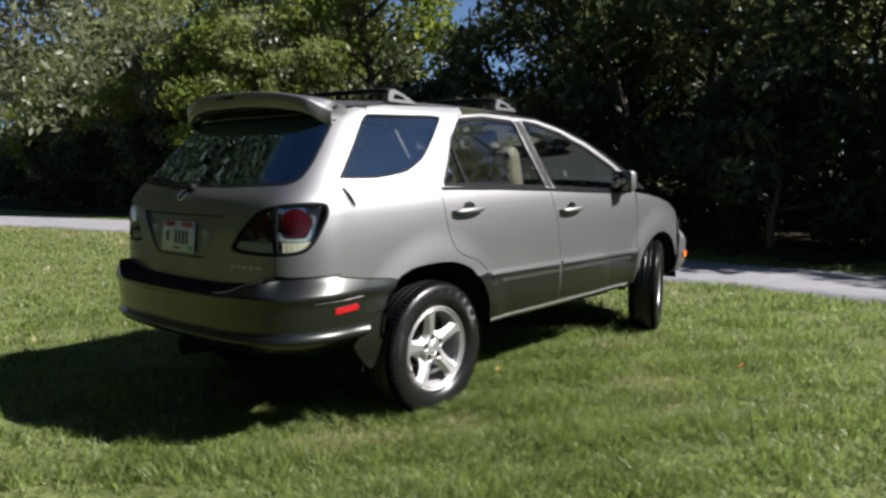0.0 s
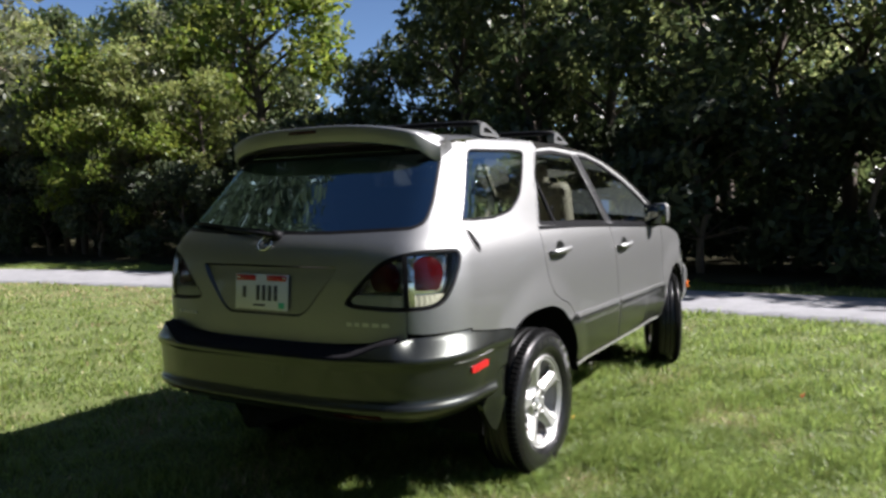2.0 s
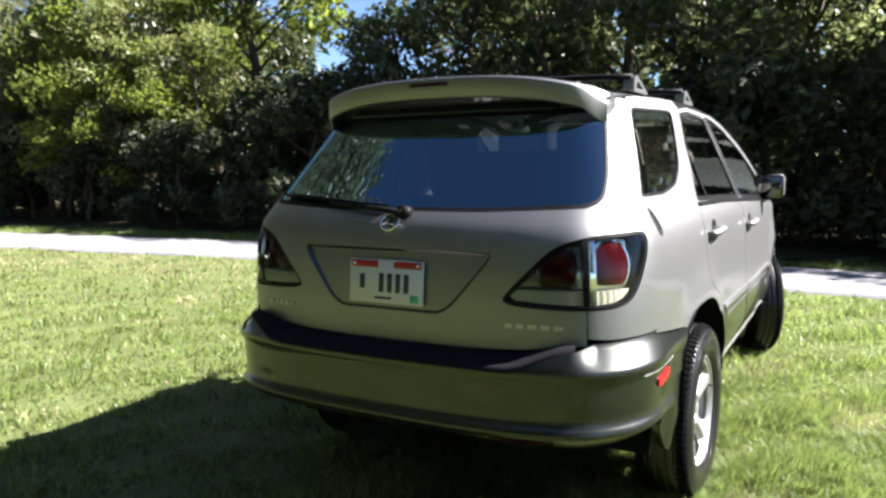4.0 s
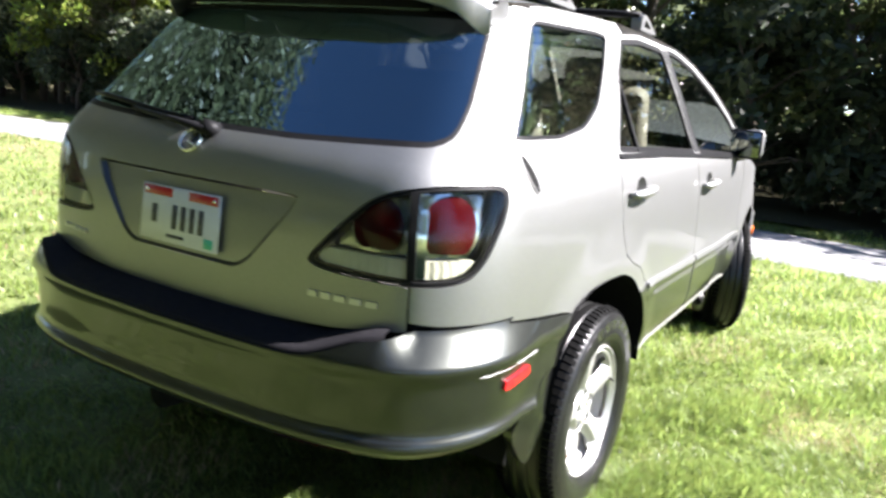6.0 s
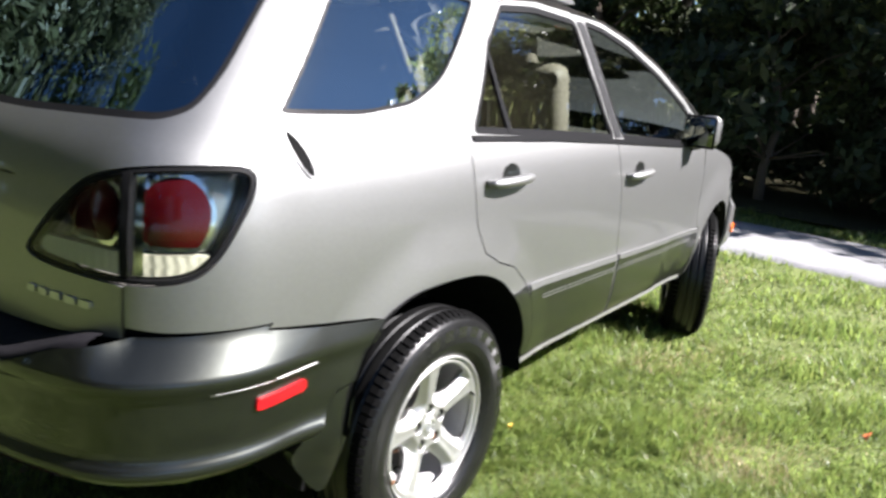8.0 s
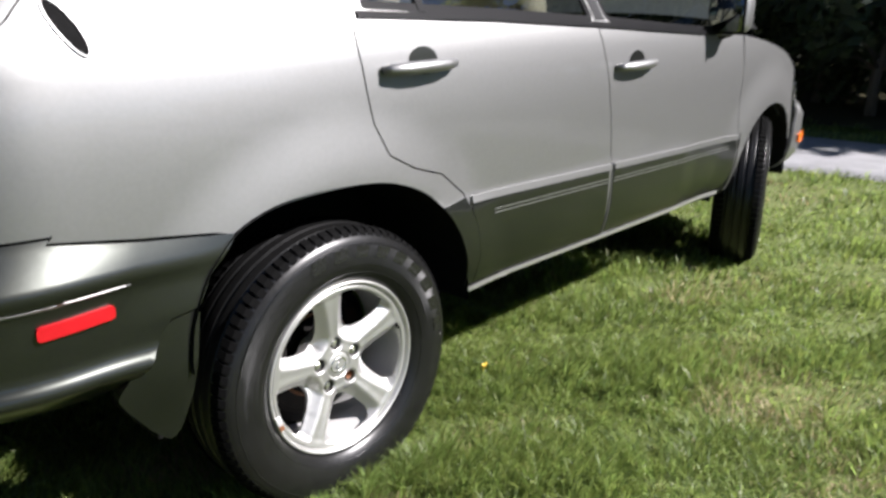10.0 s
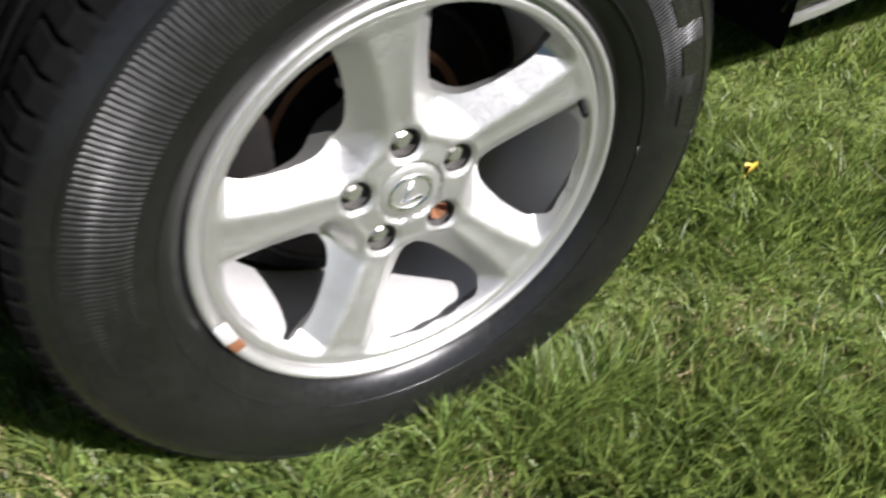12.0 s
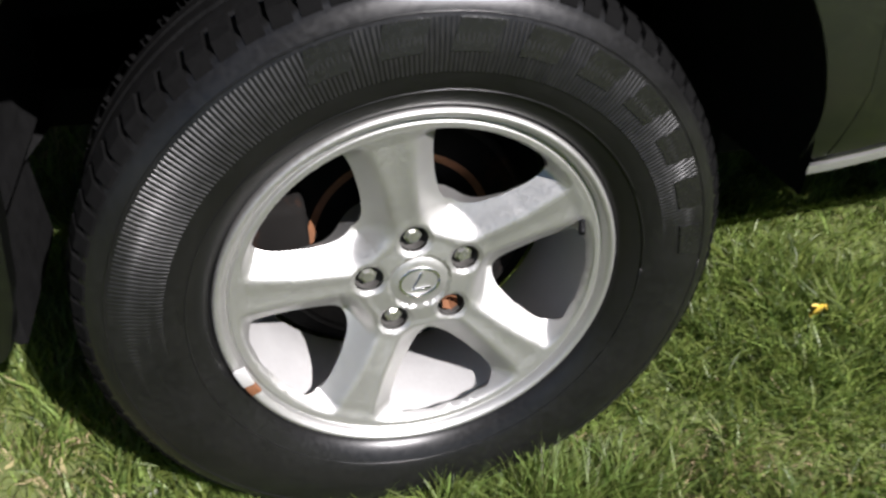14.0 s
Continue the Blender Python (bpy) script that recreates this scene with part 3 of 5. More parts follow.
# the sunk field behind the number plate
rec_in = inset(RECESS, 0.010)
skin("plate_recess", field, rec_in, [], PAINT, tailgate, step=0.04, edge=0.02, depth=0)
ri = inset(RECESS, 0.010)
a, b = body(RECESS[:, 0], RECESS[:, 1]) if area2(RECESS) > 0 else body(RECESS[::-1, 0], RECESS[::-1, 1]), field(ri[:, 0], ri[:, 1])
nr = len(a)
raw("recess_wall", np.vstack([a, b]), [(k, nr + k, nr + (k + 1) % nr, (k + 1) % nr) for k in range(nr)], CLAD, tailgate)
# number plate: white with a red band, the figures as plain bars
py = float(body(np.array([0.0]), np.array([0.95]))[0, 1]) + 0.002
pl_turn = pose(0, 0, 0, -6, 0, 0)


def plate_box(name, w, h, t, x, z, material, lift=0.0, parent=None, label=""):
    bm = box_bm((w, t, h), (x, -lift, z), min(0.006, h * 0.2, t * 0.45), 1)
    bmesh.ops.transform(bm, matrix=pose(PLATE_C[0], py, PLATE_C[1]) @ pl_turn, verts=bm.verts)
    return part(name, bm, material, parent or tailgate, label)


plate = plate_box("number_plate", 0.305, 0.152, 0.004, 0, 0, PLATE_MAT, label="white number plate with a red band on top")
for x0 in (-0.088, 0.088):
    plate_box("plate_band", 0.112, 0.024, 0.002, x0, 0.060, RED_MARK, 0.0028, plate)
plate_box("plate_bar", 0.022, 0.05, 0.002, -0.098, -0.002, INK, 0.0026, plate)
for k in range(4):
    plate_box("plate_bar", 0.021, 0.066, 0.002, -0.018 + 0.034 * k, -0.004, INK, 0.0026, plate)
plate_box("plate_bar", 0.07, 0.009, 0.002, -0.01, -0.057, INK, 0.0026, plate)
plate_box("plate_sticker", 0.034, 0.026, 0.002, 0.118, -0.055, STICKER, 0.0026, plate)
for x0 in (-0.13, 0.13):
    bm = bmesh.new()
    bmesh.ops.create_cone(bm, cap_ends=True, segments=10, radius1=0.006, radius2=0.005, depth=0.004)
    bmesh.ops.transform(bm, matrix=pose(PLATE_C[0], py, PLATE_C[1]) @ pl_turn @ pose(x0, -0.004, 0.06, 90), verts=bm.verts)
    part("plate_screw", bm, CHROME, plate)
# badge bars (a word on each side of the tailgate)
def badge(x0, widths, z, h, material=ALLOY):
    x = x0
    for w in widths:
        o = [(at_tail(x, z), z), (at_tail(x + w, z), z), (at_tail(x + w, z + h), z + h), (at_tail(x, z + h), z + h)]
        skin("badge_bar", lambda s, q: body(s, q, 0.005), rounded(o, 0.003, 3), [], material, tailgate, depth=0.005, step=0.03, edge=0.012)
        x += w + 0.012


badge(0.43, (0.025, 0.025, 0.030, 0.030, 0.030), 0.834, 0.015)
badge(-0.60, (0.018, 0.018, 0.018, 0.018, 0.016), 0.834, 0.014)
# round emblem: an oval ring with a slanted stroke
ez = 1.163
th = np.linspace(0, 2 * np.pi, 28, endpoint=False)
ring = np.stack([-0.018 + 0.037 * np.cos(th), np.full_like(th, 0), ez + 0.029 * np.sin(th)], 1)
ring[:, 1] = [body(np.array([at_tail(p[0], p[2])]), np.array([p[2]]))[0, 1] - 0.006 for p in ring]
v, f = tube(np.vstack([ring, ring[:1]]), 0.0052, 6)
raw("emblem", v, f, CHROME, tailgate, "round chrome emblem")
stroke = [(-0.006, 1.182), (-0.022, 1.154), (0.002, 1.152)]
v, f = tube([(x, body(np.array([at_tail(x, z)]), np.array([z]))[0, 1] - 0.006, z) for x, z in stroke], 0.0048, 6)
raw("emblem_stroke", v, f, CHROME, tailgate)
# key cylinder
bm = bmesh.new()
bmesh.ops.create_cone(bm, cap_ends=True, segments=20, radius1=0.013, radius2=0.011, depth=0.01)
bmesh.ops.transform(bm, matrix=pose(0.22, -0.885, 1.095, 100), verts=bm.verts)
part("key_lock", bm, CHROME, tailgate)

# wiper: spindle at the foot of the window, arm and blade lying along its lower edge
def on_gate(x, z, off):
    return body(np.array([at_tail(x, z)]), np.array([z]), off)[0]


bm = bmesh.new()
bmesh.ops.create_cone(bm, cap_ends=True, segments=20, radius1=0.03, radius2=0.018, depth=0.05)
wp = on_gate(0.03, 1.195, 0.012)
bmesh.ops.transform(bm, matrix=pose(*wp, 62), verts=bm.verts)
wiper = part("wiper", bm, TRIM, car)
v, f = tube([on_gate(0.03, 1.196, 0.028), on_gate(-0.08, 1.205, 0.032), on_gate(-0.32, 1.222, 0.026)], 0.009, 8, [0.013, 0.010, 0.006])
raw("wiper_arm", v, f, TRIM, wiper)
v, f = tube([on_gate(x, 1.215 + 0.03 * smooth(-0.05, -0.6, x), 0.013) for x in np.linspace(-0.06, -0.60, 9)], 0.008, 6)
raw("wiper_blade", v, f, TRIM, wiper)


# ---------------------------------------------------------------- lamps
def lamp_side(mir):
    name = "tail_lamp"
    rim = skin(name, lambda s, z: body(s, z, -0.004), inset(LAMP_SMOOTH, 0.001), [inset(LAMP_SMOOTH, 0.009)], TRIM, car, "rear lamp with clear lens, red discs and pale lower band", mirror=mir, depth=0.02, step=0.03, edge=0.015)
    skin("lamp_backing", lambda s, z: body(s, z, -0.05), LAMP_SMOOTH, [], LAMP_IN, rim, mirror=mir, depth=0, step=0.04, edge=0.02)
    # dark upper field around the discs
    discs = [(at_tail(0.595, 1.02), 1.027, 0.066, 0.070), (at_tail(0.755, 1.03), 1.033, 0.076, 0.077)]
    for s0, z0, ru, rz in discs:
        t = np.linspace(0, 2 * np.pi, 36, endpoint=False)
        disc = np.stack([s0 + ru * np.cos(t), z0 + rz * np.sin(t)], 1)
        disc = disc[disc[:, 1] > 0.968]
        dome = lambda s, z, s0=s0, z0=z0, r=rz: body(s, z, -0.022 + 0.010 * (1 - np.clip(((s - s0) ** 2 + (z - z0) ** 2) / r**2, 0, 1)))
        skin("red_disc", dome, disc, [], RED, rim, "deep red lamp disc", mirror=mir, depth=0.03, step=0.02, edge=0.012)
        ring_o, ring_i = inset(disc, -0.010), inset(disc, 0.001)
        skin("disc_bezel", lambda s, z: body(s, z, -0.026), ring_o, [ring_i], CHROME, rim, mirror=mir, depth=0.012, step=0.03, edge=0.012)
    low = np.array([p for p in dense(inset(LAMP_SMOOTH, 0.013), 0.01) if p[1] < 0.962])
    i0 = int(np.argmin(low[:, 0] + 9 * (low[:, 1] < 0.955)))
    order = np.argsort(np.arctan2(low[:, 1] - 0.94, low[:, 0] - low[:, 0].mean()))
    low = low[order]
    ribs = lambda s, z: body(s, z, -0.020 + 0.0010 * np.sin(s * 260))
    skin("pale_band", ribs, low, [], LAMP_LOW, rim, "pale ribbed lower lens", mirror=mir, depth=0.02, step=0.012, edge=0.012)
    strip = [(SEAM - 0.010, 0.912), (SEAM + 0.010, 0.912), (SEAM + 0.010, 1.122), (SEAM - 0.010, 1.122)]
    skin("lamp_joint", lambda s, z: body(s, z, -0.003), strip, [], TRIM, rim, mirror=mir, depth=0.015, step=0.03, edge=0.02)
    strip = [(SEAM + 0.012, 0.915), (SEAM + 0.036, 0.915), (SEAM + 0.036, 1.118), (SEAM + 0.012, 1.118)]
    skin("lamp_bar", lambda s, z: body(s, z, -0.015), strip, [], CHROME, rim, mirror=mir, depth=0.015, step=0.03, edge=0.02)
    for k, lens in enumerate((clip(inset(LAMP_SMOOTH, 0.012), SEAM - 0.009, True), clip(inset(LAMP_SMOOTH, 0.012), SEAM + 0.009, False))):
        g = skin("lamp_lens", lambda s, z: body(s, z, -0.001), lens, [], LENS_CLEAR, rim, mirror=mir, depth=0, step=0.04, edge=0.02)
        g.visible_shadow = False


lamp_side(False)
lamp_side(True)


# ---------------------------------------------------------------- rear bumper
BUMP_OFF = spline([(0.42, -0.080), (0.45, -0.040), (0.475, -0.012), (0.50, 0.012), (0.513, 0.022), (0.522, 0.023), (0.532, 0.016), (0.555, 0.006), (0.61, 0.0085), (0.66, 0.0105), (0.678, 0.0120), (0.687, 0.0150), (0.695, 0.0225), (0.712, 0.0255), (0.724, 0.0225), (0.745, 0.0155), (0.77, 0.006), (0.80, -0.005), (0.82, -0.012)], 300)


def bumper(s, z):
    """The bumper's skin: it stands out at the tail and lies flush with the flank at the arch."""
    a = np.abs(s)
    tail = 1 - smooth(0.38, 1.20, a)
    lift = 0.082 * tail * smooth(0.40, 0.50, z) * (1 - np.clip((z - 0.718) / 0.070, 0, 1) * smooth(SEAM - 0.05, SEAM + 0.03, a))
    calm = 1 - 0.8 * smooth(1.05, 1.42, a) * smooth(0.60, 0.68, z)
    return body(s, z, np.interp(z, BUMP_OFF[:, 0], BUMP_OFF[:, 1]) * calm + lift)


top_right = [(SEAM + 0.02, 0.792), (0.90, 0.798), (1.0, 0.798)] + sides((-0.62, 0.7885), (-0.45, 0.764), (-0.31, 0.750), (-0.27, 0.747))
pad_edge = [(at_tail(x, 0.72), 0.716 + 0.065 * smooth(0.45, 0.66, abs(x))) for x in np.linspace(0.655, -0.655, 25)]
flap_line = sides((-0.273, 0.733), (-0.33, 0.67), (-0.36, 0.612), (-0.42, 0.60), (-0.50, 0.47))
right = top_right + flap_line + [(at_side(-0.56, 0.46), 0.455), (1.0, 0.45), (0.8, 0.445), (0.5, 0.44), (0.2, 0.44)]
outl = right + [(-a, b) for a, b in right[::-1]]
outl = outl + [(-p[0], p[1]) for p in pad_edge]
rear_bumper = skin("rear_bumper", bumper, outl, [], CLAD, car, "grey painted rear bumper", step=0.016, edge=0.012, depth=0.02)
# dark joint under the quarter panels and the tailgate
joint = [(-at_side(-0.33, 0.77), 0.735)] + [(q, 0.735) for q in np.linspace(-1.2, 1.2, 25)] + [(at_side(-0.33, 0.77), 0.735), (at_side(-0.33, 0.77), 0.785), (1.2, 0.83)] + [(q, 0.84) for q in np.linspace(1.1, -1.1, 23)] + [(-1.2, 0.83), (-at_side(-0.33, 0.77), 0.785)]
skin("bumper_joint", lambda s, z: body(s, z, -0.0165), joint, [], WELL, car, "black joint between bumper and body", depth=0, step=0.04, edge=0.03)
# silver strips stand in for the highlights along the bumper and door grooves
both("bumper_line", lambda s, z: bumper(s, z) + np.array([0.003, -0.002, 0]), [(0.86, 0.682), (1.0, 0.683)] + sides((-0.62, 0.685), (-0.49, 0.689), (-0.49, 0.692), (-0.62, 0.689)) + [(1.0, 0.687), (0.86, 0.686)], [], PAINT, rear_bumper, "thin silver strip painted as the bumper groove's highlight", depth=0.003, step=0.02, edge=0.012)
for y0, y1 in ((0.56, 1.160), (1.195, 2.12)):
    for dz in (0.0, 0.011):
        lo = lambda y: 0.645 - 0.012 * (y - 0.56) - dz
        both("door_line", lambda s, z: body(s, z, 0.0045), sides((y0, lo(y0) - 0.0016), (y1, lo(y1) - 0.0016), (y1, lo(y1) + 0.0016), (y0, lo(y0) + 0.0016)), [], PAINT, car, "thin silver strip painted as the door groove's highlight", depth=0.003, step=0.02, edge=0.02)
# step pad on the bumper's top
nn = 41
xs = np.linspace(-0.655, 0.655, nn)
front_e = np.array([body(np.array([at_tail(x, 0.76)]), np.array([0.76]), -0.02)[0] + (0, 0, -0.005) for x in xs])
front_e[:, 2] = 0.752 + 0.03 * smooth(0.45, 0.66, np.abs(xs))
back_e = np.array([bumper(np.array([at_tail(x, 0.72)]), np.array([0.718 + 0.065 * smooth(0.45, 0.66, abs(x))]))[0] for x in xs]) + (0, 0.003, 0.004)
rows = [front_e * (1 - t) + back_e * t + np.array([0, 0, 0.008 * math.sin(math.pi * t) + 0.0025 * (k % 2)]) for k, t in enumerate(np.linspace(0, 1, 9))]
v = np.vstack(rows + [back_e + (0, 0.004, -0.03)])
raw("bumper_step_pad", v, [(r * nn + k, r * nn + k + 1, (r + 1) * nn + k + 1, (r + 1) * nn + k) for r in range(9) for k in range(nn - 1)][::1], PAD, rear_bumper, "dark ribbed bumper step pad")
# lower reflectors
both("lower_reflector", lambda s, z: bumper(s, z) - np.array([0, 0.003, 0]), rounded(tails((0.40, 0.468), (0.60, 0.472), (0.60, 0.497), (0.40, 0.492)), 0.008), [], RED, rear_bumper, "dark red reflector", depth=0.008, step=0.03, edge=0.015)
# red side markers
both("side_marker", lambda s, z: bumper(s, z) + np.array([0.008, 0, 0]), rounded(sides((-0.70, 0.626), (-0.525, 0.633), (-0.525, 0.660), (-0.695, 0.653)), 0.009), [], RED_MARK, rear_bumper, "red side marker", depth=0.014, step=0.03, edge=0.012)
# bumper strip groove highlight, mud flaps
for mir in (False, True):
    fl = [(-0.358, 0.607), (-0.372, 0.50), (-0.388, 0.42), (-0.415, 0.345), (-0.435, 0.325), (-0.462, 0.345), (-0.515, 0.415), (-0.535, 0.452), (-0.515, 0.478), (-0.46, 0.545), (-0.425, 0.597)]
    flap = lambda a, b: np.stack([0.872 - 0.02 * smooth(0.50, 0.32, b) - 0.028 * smooth(-0.40, -0.54, a), a, b], -1)
    skin("mud_flap", flap, rounded(fl, 0.012, 3), [], CLAD, car, "grey moulded mud flap", mirror=mir, depth=0.03, step=0.02, edge=0.012)
    # plate added out of sight behind the flap to trim the sun patch on the grass
    part("sun_block_plate", box_bm((0.225, 0.014, 0.305), ((-LEFT if mir else 1) * 0.6695, -0.430, 0.4475), 0.004), WELL, car, "added black plate behind the wheel that blocks the sun")

# ---------------------------------------------------------------- roof, glass front, bonnet, nose
def roof_surf(u, v):
    """u: -1 to 1 across, v: y along the car."""
    u, v = np.asarray(u, float), np.asarray(v, float)
    z = np.interp(v, [p[0] for p in ROOF_LINE], [p[1] for p in ROOF_LINE])
    s = np.array([at_side(a, b) for a, b in zip(v, z)])
    edge = body(s, z)
    crown = 0.052 * (1 - np.abs(u) ** 2.6)
    rear = 1 - smooth(-0.55, 0.1, v)
    return np.stack([u * np.where(u < 0, LEFT, 1.0) * edge[:, 0], v, z + crown * (1 - 0.35 * rear)], -1)


def grid_skin(name, fn, us, vs, material, parent, label="", flip=False):
    U, V = np.meshgrid(us, vs)
    p = fn(U.ravel(), V.ravel())
    nu = len(us)
    f = [(r * nu + c, r * nu + c + 1, (r + 1) * nu + c + 1, (r + 1) * nu + c) for r in range(len(vs) - 1) for c in range(nu - 1)]
    if flip:
        f = [q[::-1] for q in f]
    return raw(name, p, f, material, parent, label)


roof = grid_skin("roof_panel", roof_surf, np.linspace(-1, 1, 33), np.linspace(-0.43, 1.22, 34), PAINT, car)
grid_skin("windscreen", roof_surf, np.linspace(-0.95, 0.95, 17), np.linspace(1.225, 2.34, 16), GLASS_CLEAR, car).visible_shadow = False
for sg in (-1, 1):
    grid_skin("windscreen_post", lambda u, v: roof_surf(u, v) + np.array([0, 0, 0.002]), np.linspace(0.93, 1.0, 4) * sg, np.linspace(1.22, 2.36, 22), PAINT, car, flip=sg < 0)


def hood_surf(u, v):
    u, v = np.asarray(u, float), np.asarray(v, float)
    z = np.interp(v, [2.2, 2.4, 2.6, 2.8, 2.97, 3.1, 3.2, 3.3], [1.085, 1.063, 1.03, 0.985, 0.915, 0.84, 0.77, 0.70])
    s = np.array([at_side(min(a, 3.08), b) for a, b in zip(v, z)])
    e = body(s, z)
    return np.stack([u * np.where(u < 0, LEFT, 1.0) * e[:, 0] * (1 - 0.35 * smooth(3.05, 3.3, v)), v + 0.08 * (1 - u**2) * smooth(2.7, 3.3, v), z + 0.045 * (1 - np.abs(u) ** 2.4)], -1)


grid_skin("bonnet", hood_surf, np.linspace(-1, 1, 25), np.linspace(2.2, 3.3, 20), PAINT, car)
nose = [(s, z) for s, z in sides((3.02, 0.52), (3.04, 0.60), (3.10, 0.74), (3.08, 0.83))] + [(RUN[-1], 0.74), (RUN[-1], 0.34)] + sides((3.03, 0.37), (3.02, 0.43))
NOSE_S = at_side(2.98, 0.55)
nose_skin = lambda s, z: body(s, z, 0.012 + 0.062 * smooth(NOSE_S, NOSE_S + 0.22, s) * smooth(0.33, 0.48, z) * (1 - smooth(0.66, 0.76, z)))
both("front_bumper", nose_skin, nose, [], PAINT, car, step=0.04, edge=0.025)
hl = sides((3.07, 0.70), (3.085, 0.80)) + [(at_side(3.2, 0.77), 0.77), (at_side(3.22, 0.67), 0.67)]
both("headlight", lambda s, z: body(s, z, 0.018), rounded(hl, 0.02), [], LENS_CLEAR, car, depth=0.03, step=0.04, edge=0.02)
both("front_marker", lambda s, z: nose_skin(s, z) + np.array([0.012, 0, 0]), rounded(sides((3.09, 0.52), (3.20, 0.52), (3.20, 0.565), (3.09, 0.565)), 0.008), [], AMBER, car, "amber front side marker", depth=0.02, step=0.03, edge=0.015)

# ---------------------------------------------------------------- spoiler over the rear window
sp_x = np.linspace(-1, 1, 41)


def spoiler_row(k):
    """One closed section of the spoiler at k in -1..1: root on the roof, tip to the rear."""
    a = abs(k)
    x = 0.618 * k * (LEFT if k < 0 else 1)
    e = smooth(0.88, 1.0, a)
    zr = 1.598 + 0.046 * (1 - a**2.6) - 0.018 * e
    root_y = -0.36
    tip_y = -0.640 + 0.13 * a**3.0 + 0.060 * e
    tip_z = zr + 0.024 - 0.022 * a**4 - 0.020 * e
    drop = 0.074 + 0.012 * e
    return [(x, root_y, zr + 0.004), (x, (root_y + tip_y) / 2, zr + 0.020), (x, tip_y + 0.03, tip_z + 0.006), (x, tip_y + 0.008, tip_z + 0.004), (x, tip_y + 0.001, tip_z), (x, tip_y, tip_z - 0.006), (x, tip_y + 0.0008, tip_z - 0.014), (x, tip_y + 0.004, tip_z - drop * 0.88), (x, tip_y + 0.008, tip_z - drop * 0.96), (x, tip_y + 0.020, tip_z - drop), (x, root_y - 0.09, zr - 0.035 - 0.02 * e), (x, root_y + 0.02, zr - 0.045)]


rows = [spoiler_row(k) for k in sp_x]
ends_l, ends_r = [np.array(rows[0]), np.array(rows[-1])]
m = len(rows[0])
v = [p for r in rows for p in r]
f = [(i * m + j, i * m + (j + 1) % m, (i + 1) * m + (j + 1) % m, (i + 1) * m + j) for i in range(len(rows) - 1) for j in range(m)]
f = [q[::-1] for q in f]
f += [tuple(range(m))[::-1], tuple((len(rows) - 1) * m + j for j in range(m))]
spoiler = raw("roof_spoiler", v, f, PAINT, car, "silver roof spoiler over the rear window")
wsub = spoiler.modifiers.new("round", "BEVEL")
wsub.width, wsub.segments, wsub.limit_method, wsub.angle_limit = 0.006, 2, "ANGLE", radians(35)
bm = box_bm((0.16, 0.012, 0.014), (0, -0.6385, 1.648), 0.003, 1, None)
part("brake_lamp", bm, RED, spoiler)
# smooth dark strip at the head of the rear window, under the spoiler
strip = rounded(tails((-0.46, 1.552), (0.46, 1.552), (0.45, 1.578), (-0.45, 1.578)), 0.008, 3)
skin("window_head_strip", lambda s, z: body(s, z, 0.004 + 0.40 * (1.578 - z)), strip, [], GLOSS_BLACK, tailgate, "glossy dark strip above the rear window", depth=0.012, step=0.03, edge=0.01)

# ---------------------------------------------------------------- roof bars
for y0 in (0.0, 0.915):
    zt = 1.692
    v, f = tube([(x, y0 - 0.01, zt + 0.012 * (1 - (x / 0.6) ** 2) - 0.004) for x in np.linspace(-0.585, 0.585, 15)], 0.014, 8)
    v = [(p[0], y0 + (p[1] - y0) * 2.1, p[2]) for p in v]
    bar = raw("roof_bar", v, f, TRIM, car, "dark roof cross bar on silver feet")
    for sg in (-1, 1):
        # a foot like a sloping wedge with an opening
        shape = [(-0.05, -0.062), (-0.045, -0.02), (-0.03, 0.0), (0.0, 0.003), (0.05, -0.014), (0.16, -0.06), (0.145, -0.066)]
        hole = [(-0.012, -0.048), (-0.006, -0.022), (0.03, -0.022), (0.09, -0.048)]
        zf = roof_z(y0) + 0.092 - 0.012
        surf = lambda a, b, y0=y0, zf=zf: np.stack([np.full_like(a, 0.60) + 0.03 * (-b), y0 + a, zf + b], -1)
        skin("bar_foot", surf, rounded(shape, 0.012, 4), [rounded(hole, 0.01, 4)], PAINT, bar, mirror=sg < 0, depth=0.045, step=0.02, edge=0.012)

# ---------------------------------------------------------------- handles, mirror, side air vent
def on_side(y, z, off):
    return body(np.array([at_side(y, z)]), np.array([z]), off)[0]


for y0, z0 in ((0.29, 1.058), (1.31, 1.012)):
    for mir in (False, True):
        # flat plate in a darker paint stands for the shade in the handle's cup
        cup = [(at_side(y0 + 0.01 + 0.050 * math.cos(t), z0 + 0.004), z0 + 0.008 + 0.034 * math.sin(t)) for t in np.linspace(0, 2 * np.pi, 20, endpoint=False)]
        handle = skin("door_handle", lambda s, z: body(s, z, 0.0012), cup, [], CLAD, car, "silver door handle over a flat cup darkened as if shaded", mirror=mir, depth=0.004, step=0.02, edge=0.012)
        v, f = tube([on_side(y0 + d, z0 - 0.004 + 0.003 * (d / 0.1), o) for d, o in ((-0.128, 0.004), (-0.116, 0.022), (-0.06, 0.031), (0.0, 0.032), (0.06, 0.028), (0.10, 0.018), (0.115, 0.004))], 0.016, 10, [0.010, 0.016, 0.018, 0.018, 0.017, 0.014, 0.008])
        v = np.array(v)
        v[:, 2] = z0 - 0.004 + (v[:, 2] - z0 + 0.004) * 0.9
        raw("grip", v * ((-LEFT, 1, 1) if mir else (1, 1, 1)), [q[::-1] for q in f] if mir else f, PAINT, handle)
